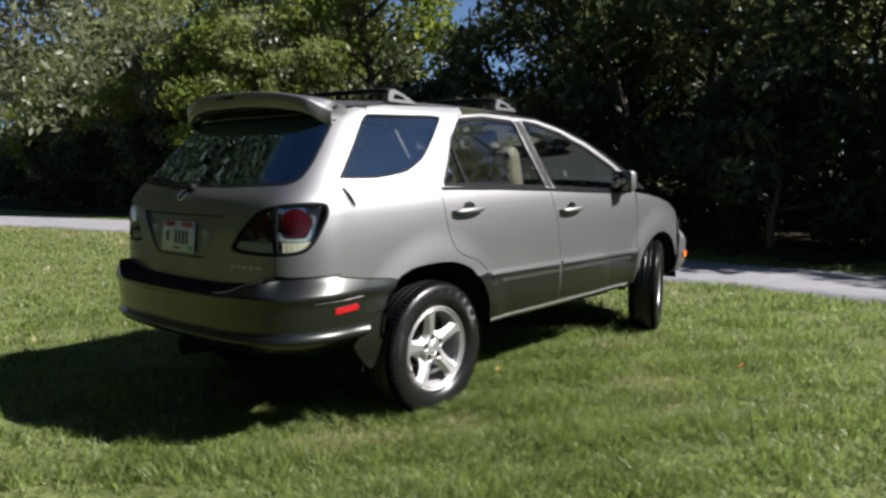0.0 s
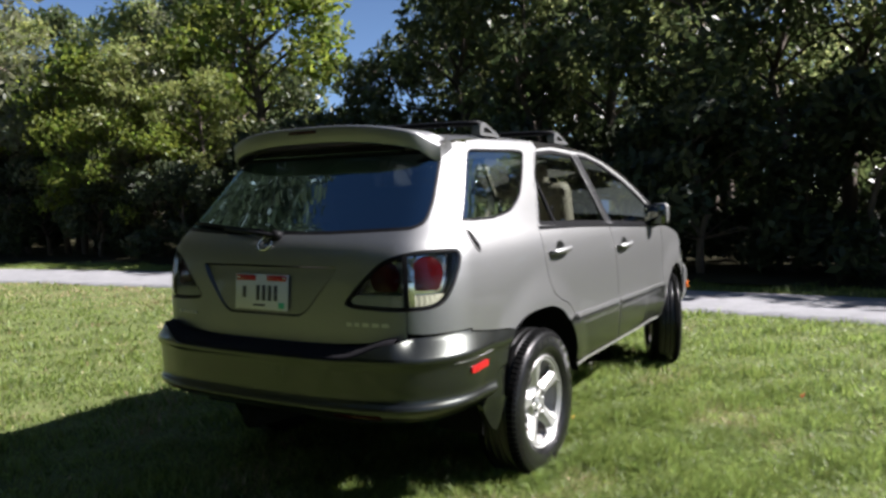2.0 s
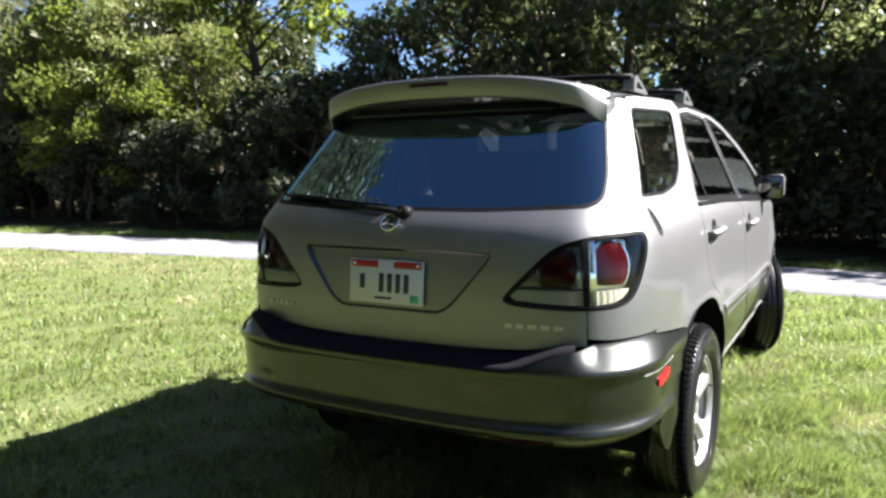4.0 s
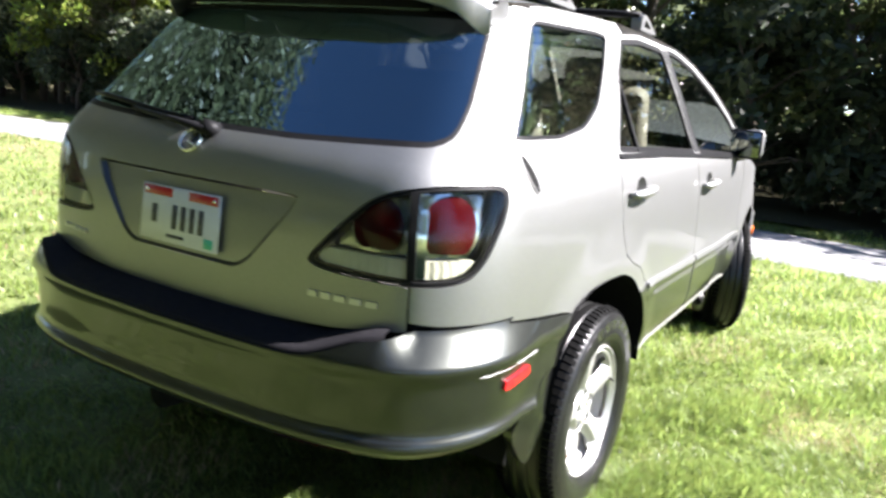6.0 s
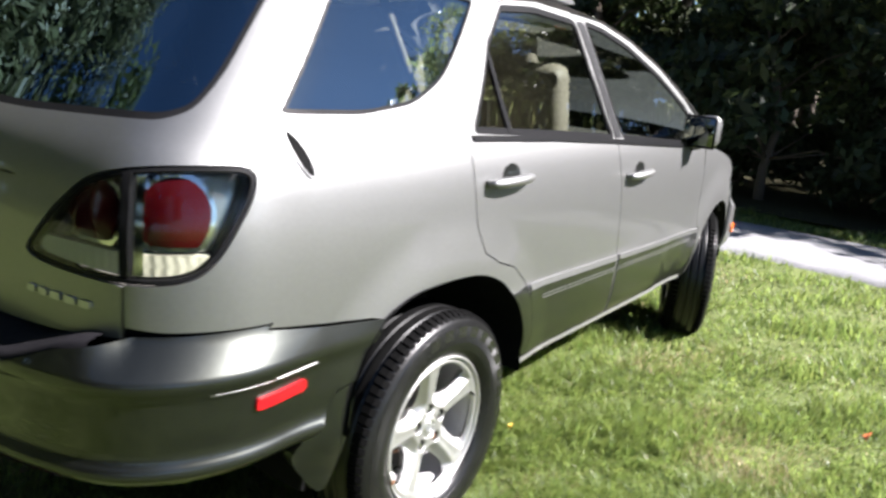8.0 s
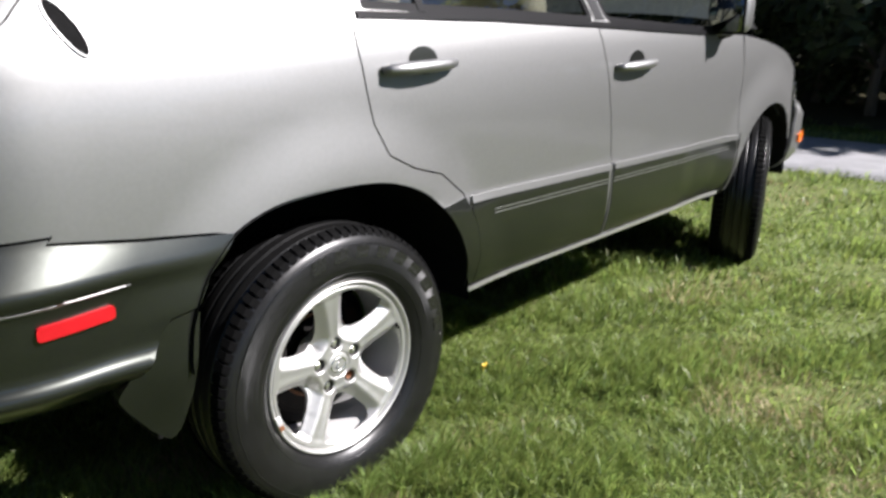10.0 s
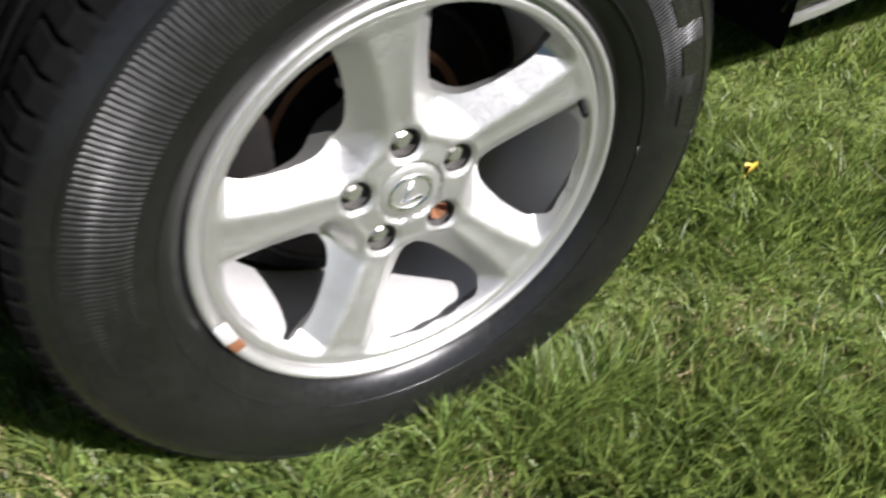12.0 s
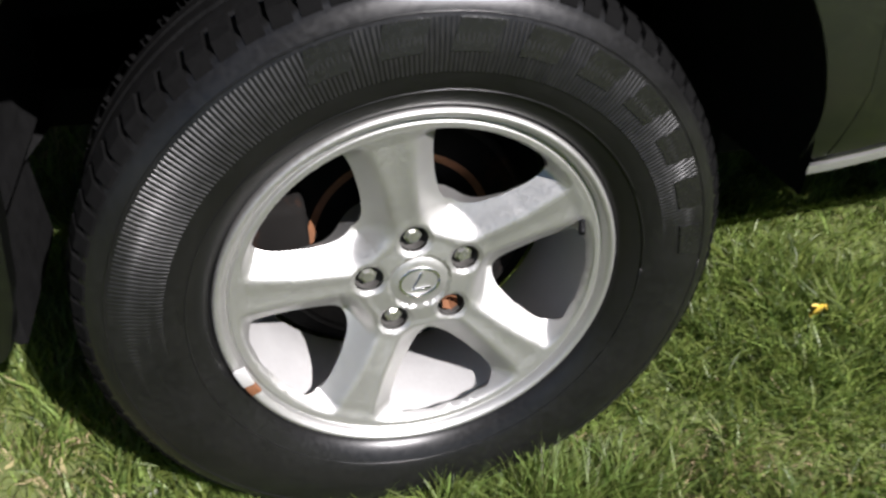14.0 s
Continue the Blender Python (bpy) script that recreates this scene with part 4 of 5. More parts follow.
for mir in (False, True):
    slot = [(at_side(-0.518 + 0.052 * math.cos(t) * -0.40 + 0.018 * math.sin(t), 1.163 + 0.05 * math.cos(t)), 1.157 + 0.050 * math.cos(t) + 0.004 * math.sin(t)) for t in np.linspace(0, 2 * np.pi, 24, endpoint=False)]
    vent = skin("side_vent", lambda s, z: body(s, z, 0.004), slot, [inset(slot, 0.004)], PAINT, car, "slim oval vent with a bright rim", mirror=mir, depth=0.008, step=0.02, edge=0.008)
    # black plate on the skin stands for the shade inside the vent
    skin("vent_dark", lambda s, z: body(s, z, 0.0045), inset(slot, 0.003), [], WELL, vent, mirror=mir, depth=0.004, step=0.02, edge=0.01)

for mir in (False, True):
    fx = -LEFT if mir else 1
    bm = box_bm((0.175, 0.10, 0.165), (0, 0, 0), 0.036, 4)
    for vv in bm.verts:
        t = (vv.co.y + 0.05) / 0.10
        vv.co.x *= 1 - 0.22 * t
        vv.co.z *= 1 - 0.25 * t
        vv.co.z += 0.01 * (vv.co.x / 0.09)
    bmesh.ops.transform(bm, matrix=pose(0.90, 1.96, 1.165, 0, 0, -8), verts=bm.verts)
    if mir:
        bmesh.ops.scale(bm, vec=(-LEFT, 1, 1), verts=bm.verts)
        bmesh.ops.reverse_faces(bm, faces=bm.faces[:])
    mirror = part("door_mirror", bm, PAINT, car, "silver door mirror")
    bm = box_bm((0.145, 0.008, 0.128), (0.0, 0, 0), 0.003, 1)
    bmesh.ops.transform(bm, matrix=pose(fx * 0.893, 1.908, 1.167, 0, 0, -8 * fx), verts=bm.verts)
    part("mirror_glass", bm, mat("mirror_silver", (0.22, 0.23, 0.23), 0.03, 1.0), mirror)
    bm = box_bm((0.16, 0.012, 0.146), (0.0, 0, 0), 0.005, 1)
    bmesh.ops.transform(bm, matrix=pose(fx * 0.895, 1.913, 1.166, 0, 0, -8 * fx), verts=bm.verts)
    part("mirror_rim", bm, TRIM, mirror)
    v, f = tube([(fx * 0.80, 1.98, 1.10), (fx * 0.84, 1.975, 1.105), (fx * 0.88, 1.97, 1.12)], 0.035, 10, [0.045, 0.038, 0.04])
    raw("mirror_foot", v, f, TRIM, mirror)
    sail = sides((2.0, 1.095), (2.16, 1.09), (2.17, 1.15), (2.02, 1.25))
    skin("mirror_sail", lambda s, z: body(s, z, 0.004), rounded(sail, 0.015), [], TRIM, mirror, mirror=mir, depth=0.006, step=0.04, edge=0.02)

# ---------------------------------------------------------------- wheel wells, underbody, cabin
def half_well(line, inner, outer):
    """A wheel well that follows the arch's line, closed on its inner side."""
    v = [(x, y, z) for x in (inner, outer) for y, z in line]
    n = len(line)
    f = [(k, k + 1, n + k + 1, n + k) for k in range(n - 1)]
    f.append(tuple(range(n))[::-1])
    return v, f


for hub in (REAR_HUB, FRONT_HUB):
    for sg in (-1, 1):
        line = ARCH_LINE if hub is REAR_HUB else arc(hub, ARCH - 0.025, 178, 2, 30)
        line = [(hub[0] + 1.012 * (y - hub[0]), hub[1] + 1.012 * (z - hub[1])) for y, z in line]
        line = [(line[0][0], 0.47 if hub is REAR_HUB else 0.36)] + list(line) + [(line[-1][0], 0.40)]
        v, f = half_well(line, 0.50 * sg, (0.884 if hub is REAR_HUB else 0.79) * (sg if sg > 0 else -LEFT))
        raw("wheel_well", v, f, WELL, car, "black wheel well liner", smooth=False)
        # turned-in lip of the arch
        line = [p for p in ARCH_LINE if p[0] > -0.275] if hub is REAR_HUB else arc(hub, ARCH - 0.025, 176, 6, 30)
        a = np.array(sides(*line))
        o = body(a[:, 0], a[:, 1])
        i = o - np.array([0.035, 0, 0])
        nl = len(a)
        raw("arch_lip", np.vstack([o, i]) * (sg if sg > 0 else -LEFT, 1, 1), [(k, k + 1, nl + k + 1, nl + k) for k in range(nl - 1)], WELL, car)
pan = [(-0.45, -0.86), (0.45, -0.86), (0.66, -0.60), (0.60, -0.42), (0.50, -0.40), (0.50, 0.45), (0.68, 0.48), (0.68, 2.12), (0.50, 2.2), (0.50, 3.05), (0.66, 3.06), (0.45, 3.3), (-0.45, 3.3), (-0.66, 3.06), (-0.50, 3.05), (-0.50, 2.2), (-0.68, 2.12), (-0.68, 0.48), (-0.50, 0.45), (-0.50, -0.40), (-0.60, -0.42), (-0.66, -0.60)]
bm = bmesh.new()
vs = [bm.verts.new((x, y, 0.34 if -0.3 < y < 2.9 else 0.42)) for x, y in pan]
face = bm.faces.new(vs)
ex = bmesh.ops.extrude_face_region(bm, geom=[face])
for q in ex["geom"]:
    if isinstance(q, bmesh.types.BMVert):
        q.co.z = 0.56
bmesh.ops.triangulate(bm, faces=bm.faces[:])
part("floor_pan", bm, UNDER, car, smooth=False)
for k, (x0, y0, x1, y1) in enumerate(((-0.25, -0.80, -0.25, 0.3), (-0.3, 0.0, 0.3, 0.0))):
    v, f = tube([(x0, y0, 0.34), ((x0 + x1) / 2, (y0 + y1) / 2, 0.30), (x1, y1, 0.33)], 0.05 if k == 0 else 0.06, 10)
    raw("exhaust_pipe" if k == 0 else "rear_axle", v, f, UNDER, car)
# cabin: floor tub, cargo floor, dashboard, seats with headrests, steering wheel
part("cabin_floor", box_bm((0.98, 2.9, 0.05), (0, 0.75, 0.62), 0.01), CABIN, car)
part("dashboard", box_bm((1.34, 0.42, 0.34), (0, 2.08, 0.92), 0.07, 3), CABIN, car)
for sg in (-1, 1):
    part("door_lining", box_bm((0.03, 1.58, 0.52), (sg * 0.765, 1.32, 0.84), 0.012), CABIN, car)
    part("cargo_lining", box_bm((0.04, 1.05, 0.26), (sg * 0.66, -0.07, 1.00), 0.012), CABIN, car)


def seat(x, y, w):
    st = part("car_seat", box_bm((w, 0.50, 0.17), (x, y, 0.76), 0.05, 3), SEAT_MAT, car, "tan leather car seat")
    part("seat_back", box_bm((w, 0.15, 0.62), (x, y - 0.30, 1.10), 0.055, 3, pose(0, 0, 0, 14)), SEAT_MAT, st)
    return st


def headrest(st, x, y):
    part("headrest", box_bm((0.25, 0.10, 0.17), (x, y - 0.40, 1.43), 0.04, 3, pose(0, 0, 0, 12)), SEAT_MAT, st)
    v, f = tube([(x, y - 0.38, 1.30), (x, y - 0.40, 1.45)], 0.012, 6)
    raw("headrest_post", v, f, CHROME, st)


for x in (-0.36, 0.36):
    headrest(seat(x, 1.42, 0.50), x, 1.42)
bench = seat(0.0, 0.56, 0.96)
for x in (-0.33, 0.33):
    headrest(bench, x, 0.56)
t = np.linspace(0, 2 * np.pi, 25)
v, f = tube(np.stack([-0.36 + 0.185 * np.cos(t), 1.82 + 0.06 * np.sin(t), 1.03 + 0.175 * np.sin(t)], 1), 0.015, 8)
raw("steering_wheel", v, f, CABIN, car)
# seat belt by the quarter window
v, f = tube([(0.585, -0.02, 1.52), (0.60, 0.12, 1.30), (0.61, 0.22, 1.10)], 0.012, 6)
raw("seat_belt", v, f, SEAT_MAT, car, "pale seat belt")


# ---------------------------------------------------------------- wheels
SPOKES = [98, 26, -46, -118, -190]
NUTS = [94, 22, -50, -122, -194]
TYRE_R = 0.352


def tyre_profile():
    """(offset from the wheel's middle, radius), from the inner bead round the tread to the outer bead."""
    outer = [(0.078, 0.2218), (0.087, 0.2255), (0.0965, 0.236), (0.1060, 0.254), (0.111, 0.276), (0.1105, 0.296), (0.107, 0.315), (0.1005, 0.330), (0.092, 0.340)]
    side = spline(outer, 34)
    tread = []
    grooves = (-0.055, -0.019, 0.019, 0.055)
    for q in np.linspace(0.086, -0.086, 90):
        r = TYRE_R - 0.010 * (abs(q) / 0.086) ** 2.4
        if min(abs(q - g) for g in grooves) < 0.0048:
            r -= 0.008
        tread.append((q, r))
    return np.vstack([[(0.070, 0.205)], side, tread, side[::-1] * (-1, 1), [(-0.070, 0.205)]])


def rim_height(y, z):
    """How far the rim's face stands out at a place of the wheel's plane."""
    r, a = np.hypot(y, z), np.degrees(np.arctan2(z, y))
    h = np.interp(r, [0, 0.03, 0.055, 0.08, 0.13, 0.175, 0.195, 0.206, 0.2085, 0.2105, 0.2130, 0.2190, 0.2225], [0.062, 0.062, 0.060, 0.063, 0.072, 0.078, 0.080, 0.081, 0.077, 0.080, 0.088, 0.090, 0.084])
    d = np.full_like(r, 999.0)
    for s0 in SPOKES:
        q = (a - s0 + 180) % 360 - 180
        d = np.where(np.abs(q) < np.abs(d), q, d)
    across = np.radians(d) * r
    # each spoke: a raised band with a flat channel beside it and soft shoulders
    mid = smooth(0.060, 0.090, r) * (1 - smooth(0.184, 0.200, r))
    flat = np.interp(r, [0.05, 0.09, 0.14, 0.2], [0.013, 0.013, 0.016, 0.025])
    over = np.abs(across) - flat
    soft = 0.0045
    drop = 0.5 * (over + np.sqrt(over * over + soft * soft))
    fall = -0.042 * np.tanh(drop / 0.040)
    ridge = -0.0022 * np.exp(-((across / (0.8 * flat)) ** 2))
    pockets = np.zeros_like(r)
    for k in range(5):
        t = radians(NUTS[k])
        q = np.hypot(y - 0.0572 * math.cos(t), z - 0.0572 * math.sin(t))
        pockets -= 0.004 * (1 - smooth(0.0150, 0.0215, q))
    cap = -0.004 * (1 - smooth(0.0345, 0.036, r))
    return h + mid * (ridge + fall) + pockets + cap


def wheel(parent_name="wheel"):
    w = new(parent_name)
    v, f = revolve(tyre_profile(), 120)
    tyre = raw("tyre", v, f, RUBBER, w, "black tyre with a ribbed shoulder and raised sidewall marks")
    # shoulder blocks round the tread's edges
    bv, bf = [], []
    for sg in (-1, 1):
        for k in range(84):
            a0, a1 = 2 * math.pi * (k + 0.08) / 84, 2 * math.pi * (k + 0.80) / 84
            ring = []
            for q, r in ((0.062, TYRE_R - 0.0015), (0.085, TYRE_R - 0.0075), (0.0965, TYRE_R - 0.0185), (0.099, TYRE_R - 0.030)):
                for a in (a0, a1):
                    lean = 0.012 * (q - 0.062) / 0.037
                    ring.append((sg * q, (r + 0.0035) * math.cos(a + lean), (r + 0.0035) * math.sin(a + lean)))
            b = len(bv)
            bv += ring + [(p[0] - sg * 0.006, p[1] * 0.985, p[2] * 0.985) for p in ring]
            for j in range(3):
                q4 = (b + 2 * j, b + 2 * j + 1, b + 2 * j + 3, b + 2 * j + 2)
                bf.append(q4 if sg < 0 else q4[::-1])
            for j in range(3):
                bf.append((b + 2 * j, b + 2 * j + 2, b + 8 + 2 * j + 2, b + 8 + 2 * j))
                bf.append((b + 2 * j + 1, b + 8 + 2 * j + 1, b + 8 + 2 * j + 3, b + 2 * j + 3))
            bf.append((b + 6, b + 7, b + 15, b + 14))
    tagged(raw("tread", bv, bf, RUBBER_TREAD, tyre, smooth=False), kind="stuff")
    # fine radial ribs on the sidewall's shoulder, flattened out where the sheen should end, leaving room for the word
    # band
    rv, rf = [], []
    for k in range(-28, 223):
        a = 2 * math.pi * k / 400
        b = len(rv)
        fade = smooth(-8, 40, k) * (1 - smooth(150, 222, k))
        for q, r in ((0.1098, 0.267), (0.1114, 0.281), (0.1108, 0.297), (0.1072, 0.314)):
            for da, lift in ((-0.0078, -0.0006), (-0.0043, 0.0008), (0.0, 0.0014), (0.0043, 0.0008), (0.0078, -0.0006)):
                rv.append((q + lift * 0.85 * fade - 0.0005 * (1 - fade), r * math.cos(a + da), r * math.sin(a + da)))
        rf += [(b + 5 * j + i, b + 5 * j + i + 5, b + 5 * j + i + 6, b + 5 * j + i + 1) for j in range(3) for i in range(4)]
    tagged(raw("sidewall_ribbing", rv, rf, RUBBER_RIB, tyre), kind="stuff")
    for rr, q in ((0.247, 0.1030), (0.318, 0.1062)):
        t = np.linspace(0, 2 * np.pi, 97)
        v, f = tube(np.stack([np.full_like(t, q), rr * np.cos(t), rr * np.sin(t)], 1), 0.0011, 5)
        raw("sidewall_ring", v, f, RUBBER, tyre)
    # the raised word is a row of plain slanted blocks
    for k in range(9):
        a0 = radians(106 - 12.4 * k)
        pts = []
        for rr, skew in ((0.286, 0.014), (0.314, -0.014)):
            for da in np.linspace(-0.066, 0.066, 6):
                pts.append((float(np.interp(rr, [0.276, 0.296, 0.315, 0.33], [0.111, 0.1105, 0.107, 0.1005])) + 0.0022, rr * math.cos(a0 + da + skew), rr * math.sin(a0 + da + skew)))
        wv = pts + [(p[0] - 0.006, p[1], p[2]) for p in pts]
        wf = [(j, j + 1, 7 + j, 6 + j) for j in range(5)]
        loop = [0, 1, 2, 3, 4, 5, 11, 10, 9, 8, 7, 6]
        wf += [(loop[j], loop[(j + 1) % 12], 12 + loop[(j + 1) % 12], 12 + loop[j]) for j in range(12)]
        raw("sidewall_block", wv, wf, RUBBER_WORN, tyre, smooth=False)
    # rim face with five windows
    holes = []
    for k in range(5):
        m = SPOKES[k] - 36
        h0 = []
        for r, da in ((0.096, 6.0), (0.106, 12.5), (0.132, 18.5), (0.165, 21.5), (0.187, 21.5), (0.1945, 17), (0.1955, 6)):
            h0.append((r, da))
        pts = [(r, m + da) for r, da in h0] + [(r, m - da) for r, da in h0[::-1]]
        holes.append(rounded([(r * math.cos(radians(a)), r * math.sin(radians(a))) for r, a in pts], 0.009, 4))
    t = np.linspace(0, 2 * np.pi, 20, endpoint=False)
    for k in range(5):
        a = radians(NUTS[k])
        holes.append([(0.0572 * math.cos(a) + 0.0162 * math.cos(q), 0.0572 * math.sin(a) + 0.0162 * math.sin(q)) for q in t])
    t = np.linspace(0, 2 * np.pi, 120, endpoint=False)
    outer = np.stack([0.2 * np.cos(t), 0.2 * np.sin(t)], 1)
    surf = lambda a, b: np.stack([rim_height(a, b), a, b], -1)
    rim = skin("rim", surf, outer, holes, ALLOY, w, "silver five-spoke alloy rim", depth=0.030, step=0.0032, edge=0.0042, eps=0.0012)
    lip = [(0.0803, 0.1995), (0.0812, 0.2045), (0.0805, 0.2062), (0.0775, 0.2080), (0.0785, 0.2098), (0.0830, 0.2115), (0.0870, 0.2140), (0.0890, 0.2170), (0.0885, 0.2200), (0.0850, 0.2222), (0.0790, 0.2226)]
    v, f = revolve(spline(lip, 40), 120)
    raw("rim_flange", v, f, ALLOY, rim)
    v, f = revolve([(0.083, 0.2225), (0.070, 0.214), (0.045, 0.207), (0.0, 0.200), (-0.06, 0.198), (-0.085, 0.214)], 72)
    raw("rim_barrel", v, [q[::-1] for q in f], BARREL, rim)
    v, f = revolve([(0.0600, 0.0), (0.0598, 0.012), (0.0592, 0.024), (0.0578, 0.0325), (0.0545, 0.0354), (0.048, 0.0354)], 48)
    cap = raw("centre_cap", v, f, ALLOY, w, "round silver centre cap with a ring emblem")
    t = np.linspace(0, 2 * np.pi, 33)
    v, f = tube(np.stack([np.full_like(t, 0.0598), 0.0225 * np.cos(t), 0.0185 * np.sin(t)], 1), 0.0019, 6)
    raw("cap_ring", v, f, CHROME, cap)
    v, f = tube([(0.0602, 0.003, 0.013), (0.0602, -0.009, -0.008), (0.0602, 0.012, -0.009)], 0.0022, 6)
    raw("cap_stroke", v, f, CHROME, cap)
    for k in range(5):
        a = radians(NUTS[k])
        rusty = k == 2
        bm = bmesh.new()
        bmesh.ops.create_cone(bm, cap_ends=True, segments=6, radius1=0.0108, radius2=0.0103, depth=0.026)
        if rusty:
            top = max(bm.faces, key=lambda q: q.calc_center_median().z)
            r1 = bmesh.ops.inset_region(bm, faces=[top], thickness=0.0045)
            bmesh.ops.translate(bm, vec=(0, 0, -0.012), verts=top.verts[:])
        else:
            ed = [e for e in bm.edges if all(q.co.z > 0 for q in e.verts)]
            bmesh.ops.bevel(bm, geom=ed, offset=0.003, segments=2, affect="EDGES")
        bmesh.ops.transform(bm, matrix=pose(0.0400, 0.0572 * math.cos(a), 0.0572 * math.sin(a), 0, 90, 0) @ pose(0, 0, 0, 0, 0, 17 * k), verts=bm.verts)
        sv, sf = revolve([(0.0530, 0.0161), (0.0500, 0.0154), (0.0340, 0.0148), (0.0335, 0.0)], 24)
        sv = np.asarray(sv) + (0, 0.0572 * math.cos(a), 0.0572 * math.sin(a))
        raw("nut_socket", sv, [q[::-1] for q in sf], SOCKET, rim, "recess round a wheel nut, its shade put into a dark colour")
        part("wheel_nut", bm, RUST if rusty else NUT_MAT, w, "rusty lock nut" if rusty else "", smooth=False)
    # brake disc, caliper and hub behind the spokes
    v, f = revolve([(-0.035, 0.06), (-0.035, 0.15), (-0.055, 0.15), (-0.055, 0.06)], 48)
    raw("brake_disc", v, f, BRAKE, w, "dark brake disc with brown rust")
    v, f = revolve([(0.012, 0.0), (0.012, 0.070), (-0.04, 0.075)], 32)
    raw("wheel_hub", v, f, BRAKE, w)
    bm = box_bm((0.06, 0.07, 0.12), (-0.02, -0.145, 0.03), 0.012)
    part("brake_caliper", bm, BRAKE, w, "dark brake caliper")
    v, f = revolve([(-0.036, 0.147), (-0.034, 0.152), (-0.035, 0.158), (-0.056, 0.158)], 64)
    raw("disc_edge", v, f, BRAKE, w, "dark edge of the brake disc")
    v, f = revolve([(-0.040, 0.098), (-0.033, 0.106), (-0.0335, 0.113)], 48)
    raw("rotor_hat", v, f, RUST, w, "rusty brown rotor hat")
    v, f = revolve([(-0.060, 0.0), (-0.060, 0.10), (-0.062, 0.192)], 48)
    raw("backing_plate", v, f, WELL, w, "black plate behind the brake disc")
    # stem, clip weight with a rust bloom, small chip on the rim
    a = radians(18)
    v, f = tube([(0.076, 0.19 * math.cos(a), 0.19 * math.sin(a)), (0.094, 0.182 * math.cos(a), 0.182 * math.sin(a))], 0.004, 8)
    raw("valve_stem", v, f, TRIM, w)
    a = radians(-163)
    for nm, mt, da, dx, sz in (("balance_clip", BARREL, 0.0, 0.0915, (0.005, 0.014, 0.026)), ("rust_bloom", RUST, 0.075, 0.0905, (0.005, 0.013, 0.026))):
        bm = box_bm(sz, (0, 0, 0), 0.0018, 2)
        bmesh.ops.transform(bm, matrix=pose(dx, 0.2125 * math.cos(a + da), 0.2125 * math.sin(a + da), math.degrees(a + da), 0, 0), verts=bm.verts)
        part(nm, bm, mt, w)
    return w


rear_right = wheel()
WX = 0.793
rear_right.matrix_basis = pose(WX, 0.004, 0.345)
others = [copy_thing(rear_right, pose(-0.762, 0, 0.345, 0, 0, 180)), copy_thing(rear_right, pose(0.742, 2.615, 0.345, 0, 0, 22) @ pose(0, 0, 0, 40)), copy_thing(rear_right, pose(-0.715, 2.615, 0.345, 0, 0, 204))]
for w in (rear_right, *others):
    w.parent = car

# ---------------------------------------------------------------- ground
def ground_z(x, y):
    x, y = np.asarray(x, float), np.asarray(y, float)
    far = smooth(9, 30, np.hypot(x, y))
    return 0.012 * np.sin(x * 1.7 + 0.4) * np.cos(y * 1.3) * smooth(1.2, 4, np.hypot(x - 0.4, y - 0.8)) + far * 0.25 * np.sin(x * 0.07) * np.cos(y * 0.06)


DRIVE_NEAR = lambda x: 4.93 - 0.006 * (np.asarray(x, float) + 1) ** 2 * (np.asarray(x, float) < -1) + 0.03 * np.sin(np.asarray(x, float) * 2.1)
DRIVE_FAR = lambda x: 6.62 - 0.003 * (np.asarray(x, float) + 1) ** 2 * (np.asarray(x, float) < -1)
xs = np.unique(np.r_[-600, -300, -150, -80, np.arange(-50, 50, 1.0), 80, 150, 300, 600, np.arange(-6, 6, 0.25)])
ys = np.unique(np.r_[-600, -300, -150, -80, np.arange(-50, 50, 1.0), 80, 150, 300, 600, np.arange(-6, 8, 0.25)])
X, Y = np.meshgrid(xs, ys)
Z = ground_z(X, Y)
nx = len(xs)
gf = [(r * nx + c, r * nx + c + 1, (r + 1) * nx + c + 1, (r + 1) * nx + c) for r in range(len(ys) - 1) for c in range(nx - 1)]
ground = raw("ground", np.stack([X, Y, Z], -1).reshape(-1, 3), gf, LAWN)
tagged(ground, "mown green lawn with dry straw patches", "ground", kind="structure")
dx = np.linspace(-40, 40, 161)
top = [np.stack([dx, DRIVE_NEAR(dx) * (1 - k) + DRIVE_FAR(dx) * k, ground_z(dx, 5.8) + 0.022 + 0.012 * math.sin(math.pi * k)], 1) for k in np.linspace(0, 1, 7)]
rows = [top[0] - (0, 0.03, 0.06)] + top + [top[-1] + (0, 0.03, -0.06)]
v = np.vstack(rows)
road = raw("road", v, [(r * 161 + c, r * 161 + c + 1, (r + 1) * 161 + c + 1, (r + 1) * 161 + c) for r in range(len(rows) - 1) for c in range(160)], ASPHALT)
tagged(road, "narrow pale grey asphalt drive beside the wood", "road", kind="structure")
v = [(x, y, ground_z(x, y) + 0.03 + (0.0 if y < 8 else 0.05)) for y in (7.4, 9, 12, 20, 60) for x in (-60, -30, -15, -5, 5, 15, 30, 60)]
tagged(raw("forest_floor", v, [(r * 8 + c, r * 8 + c + 1, (r + 1) * 8 + c + 1, (r + 1) * 8 + c) for r in range(4) for c in range(7)], LITTER), "brown leaf litter under the trees, in a colour darkened for shade", "ground", kind="structure")


# ---------------------------------------------------------------- grass
rng = np.random.default_rng(7)


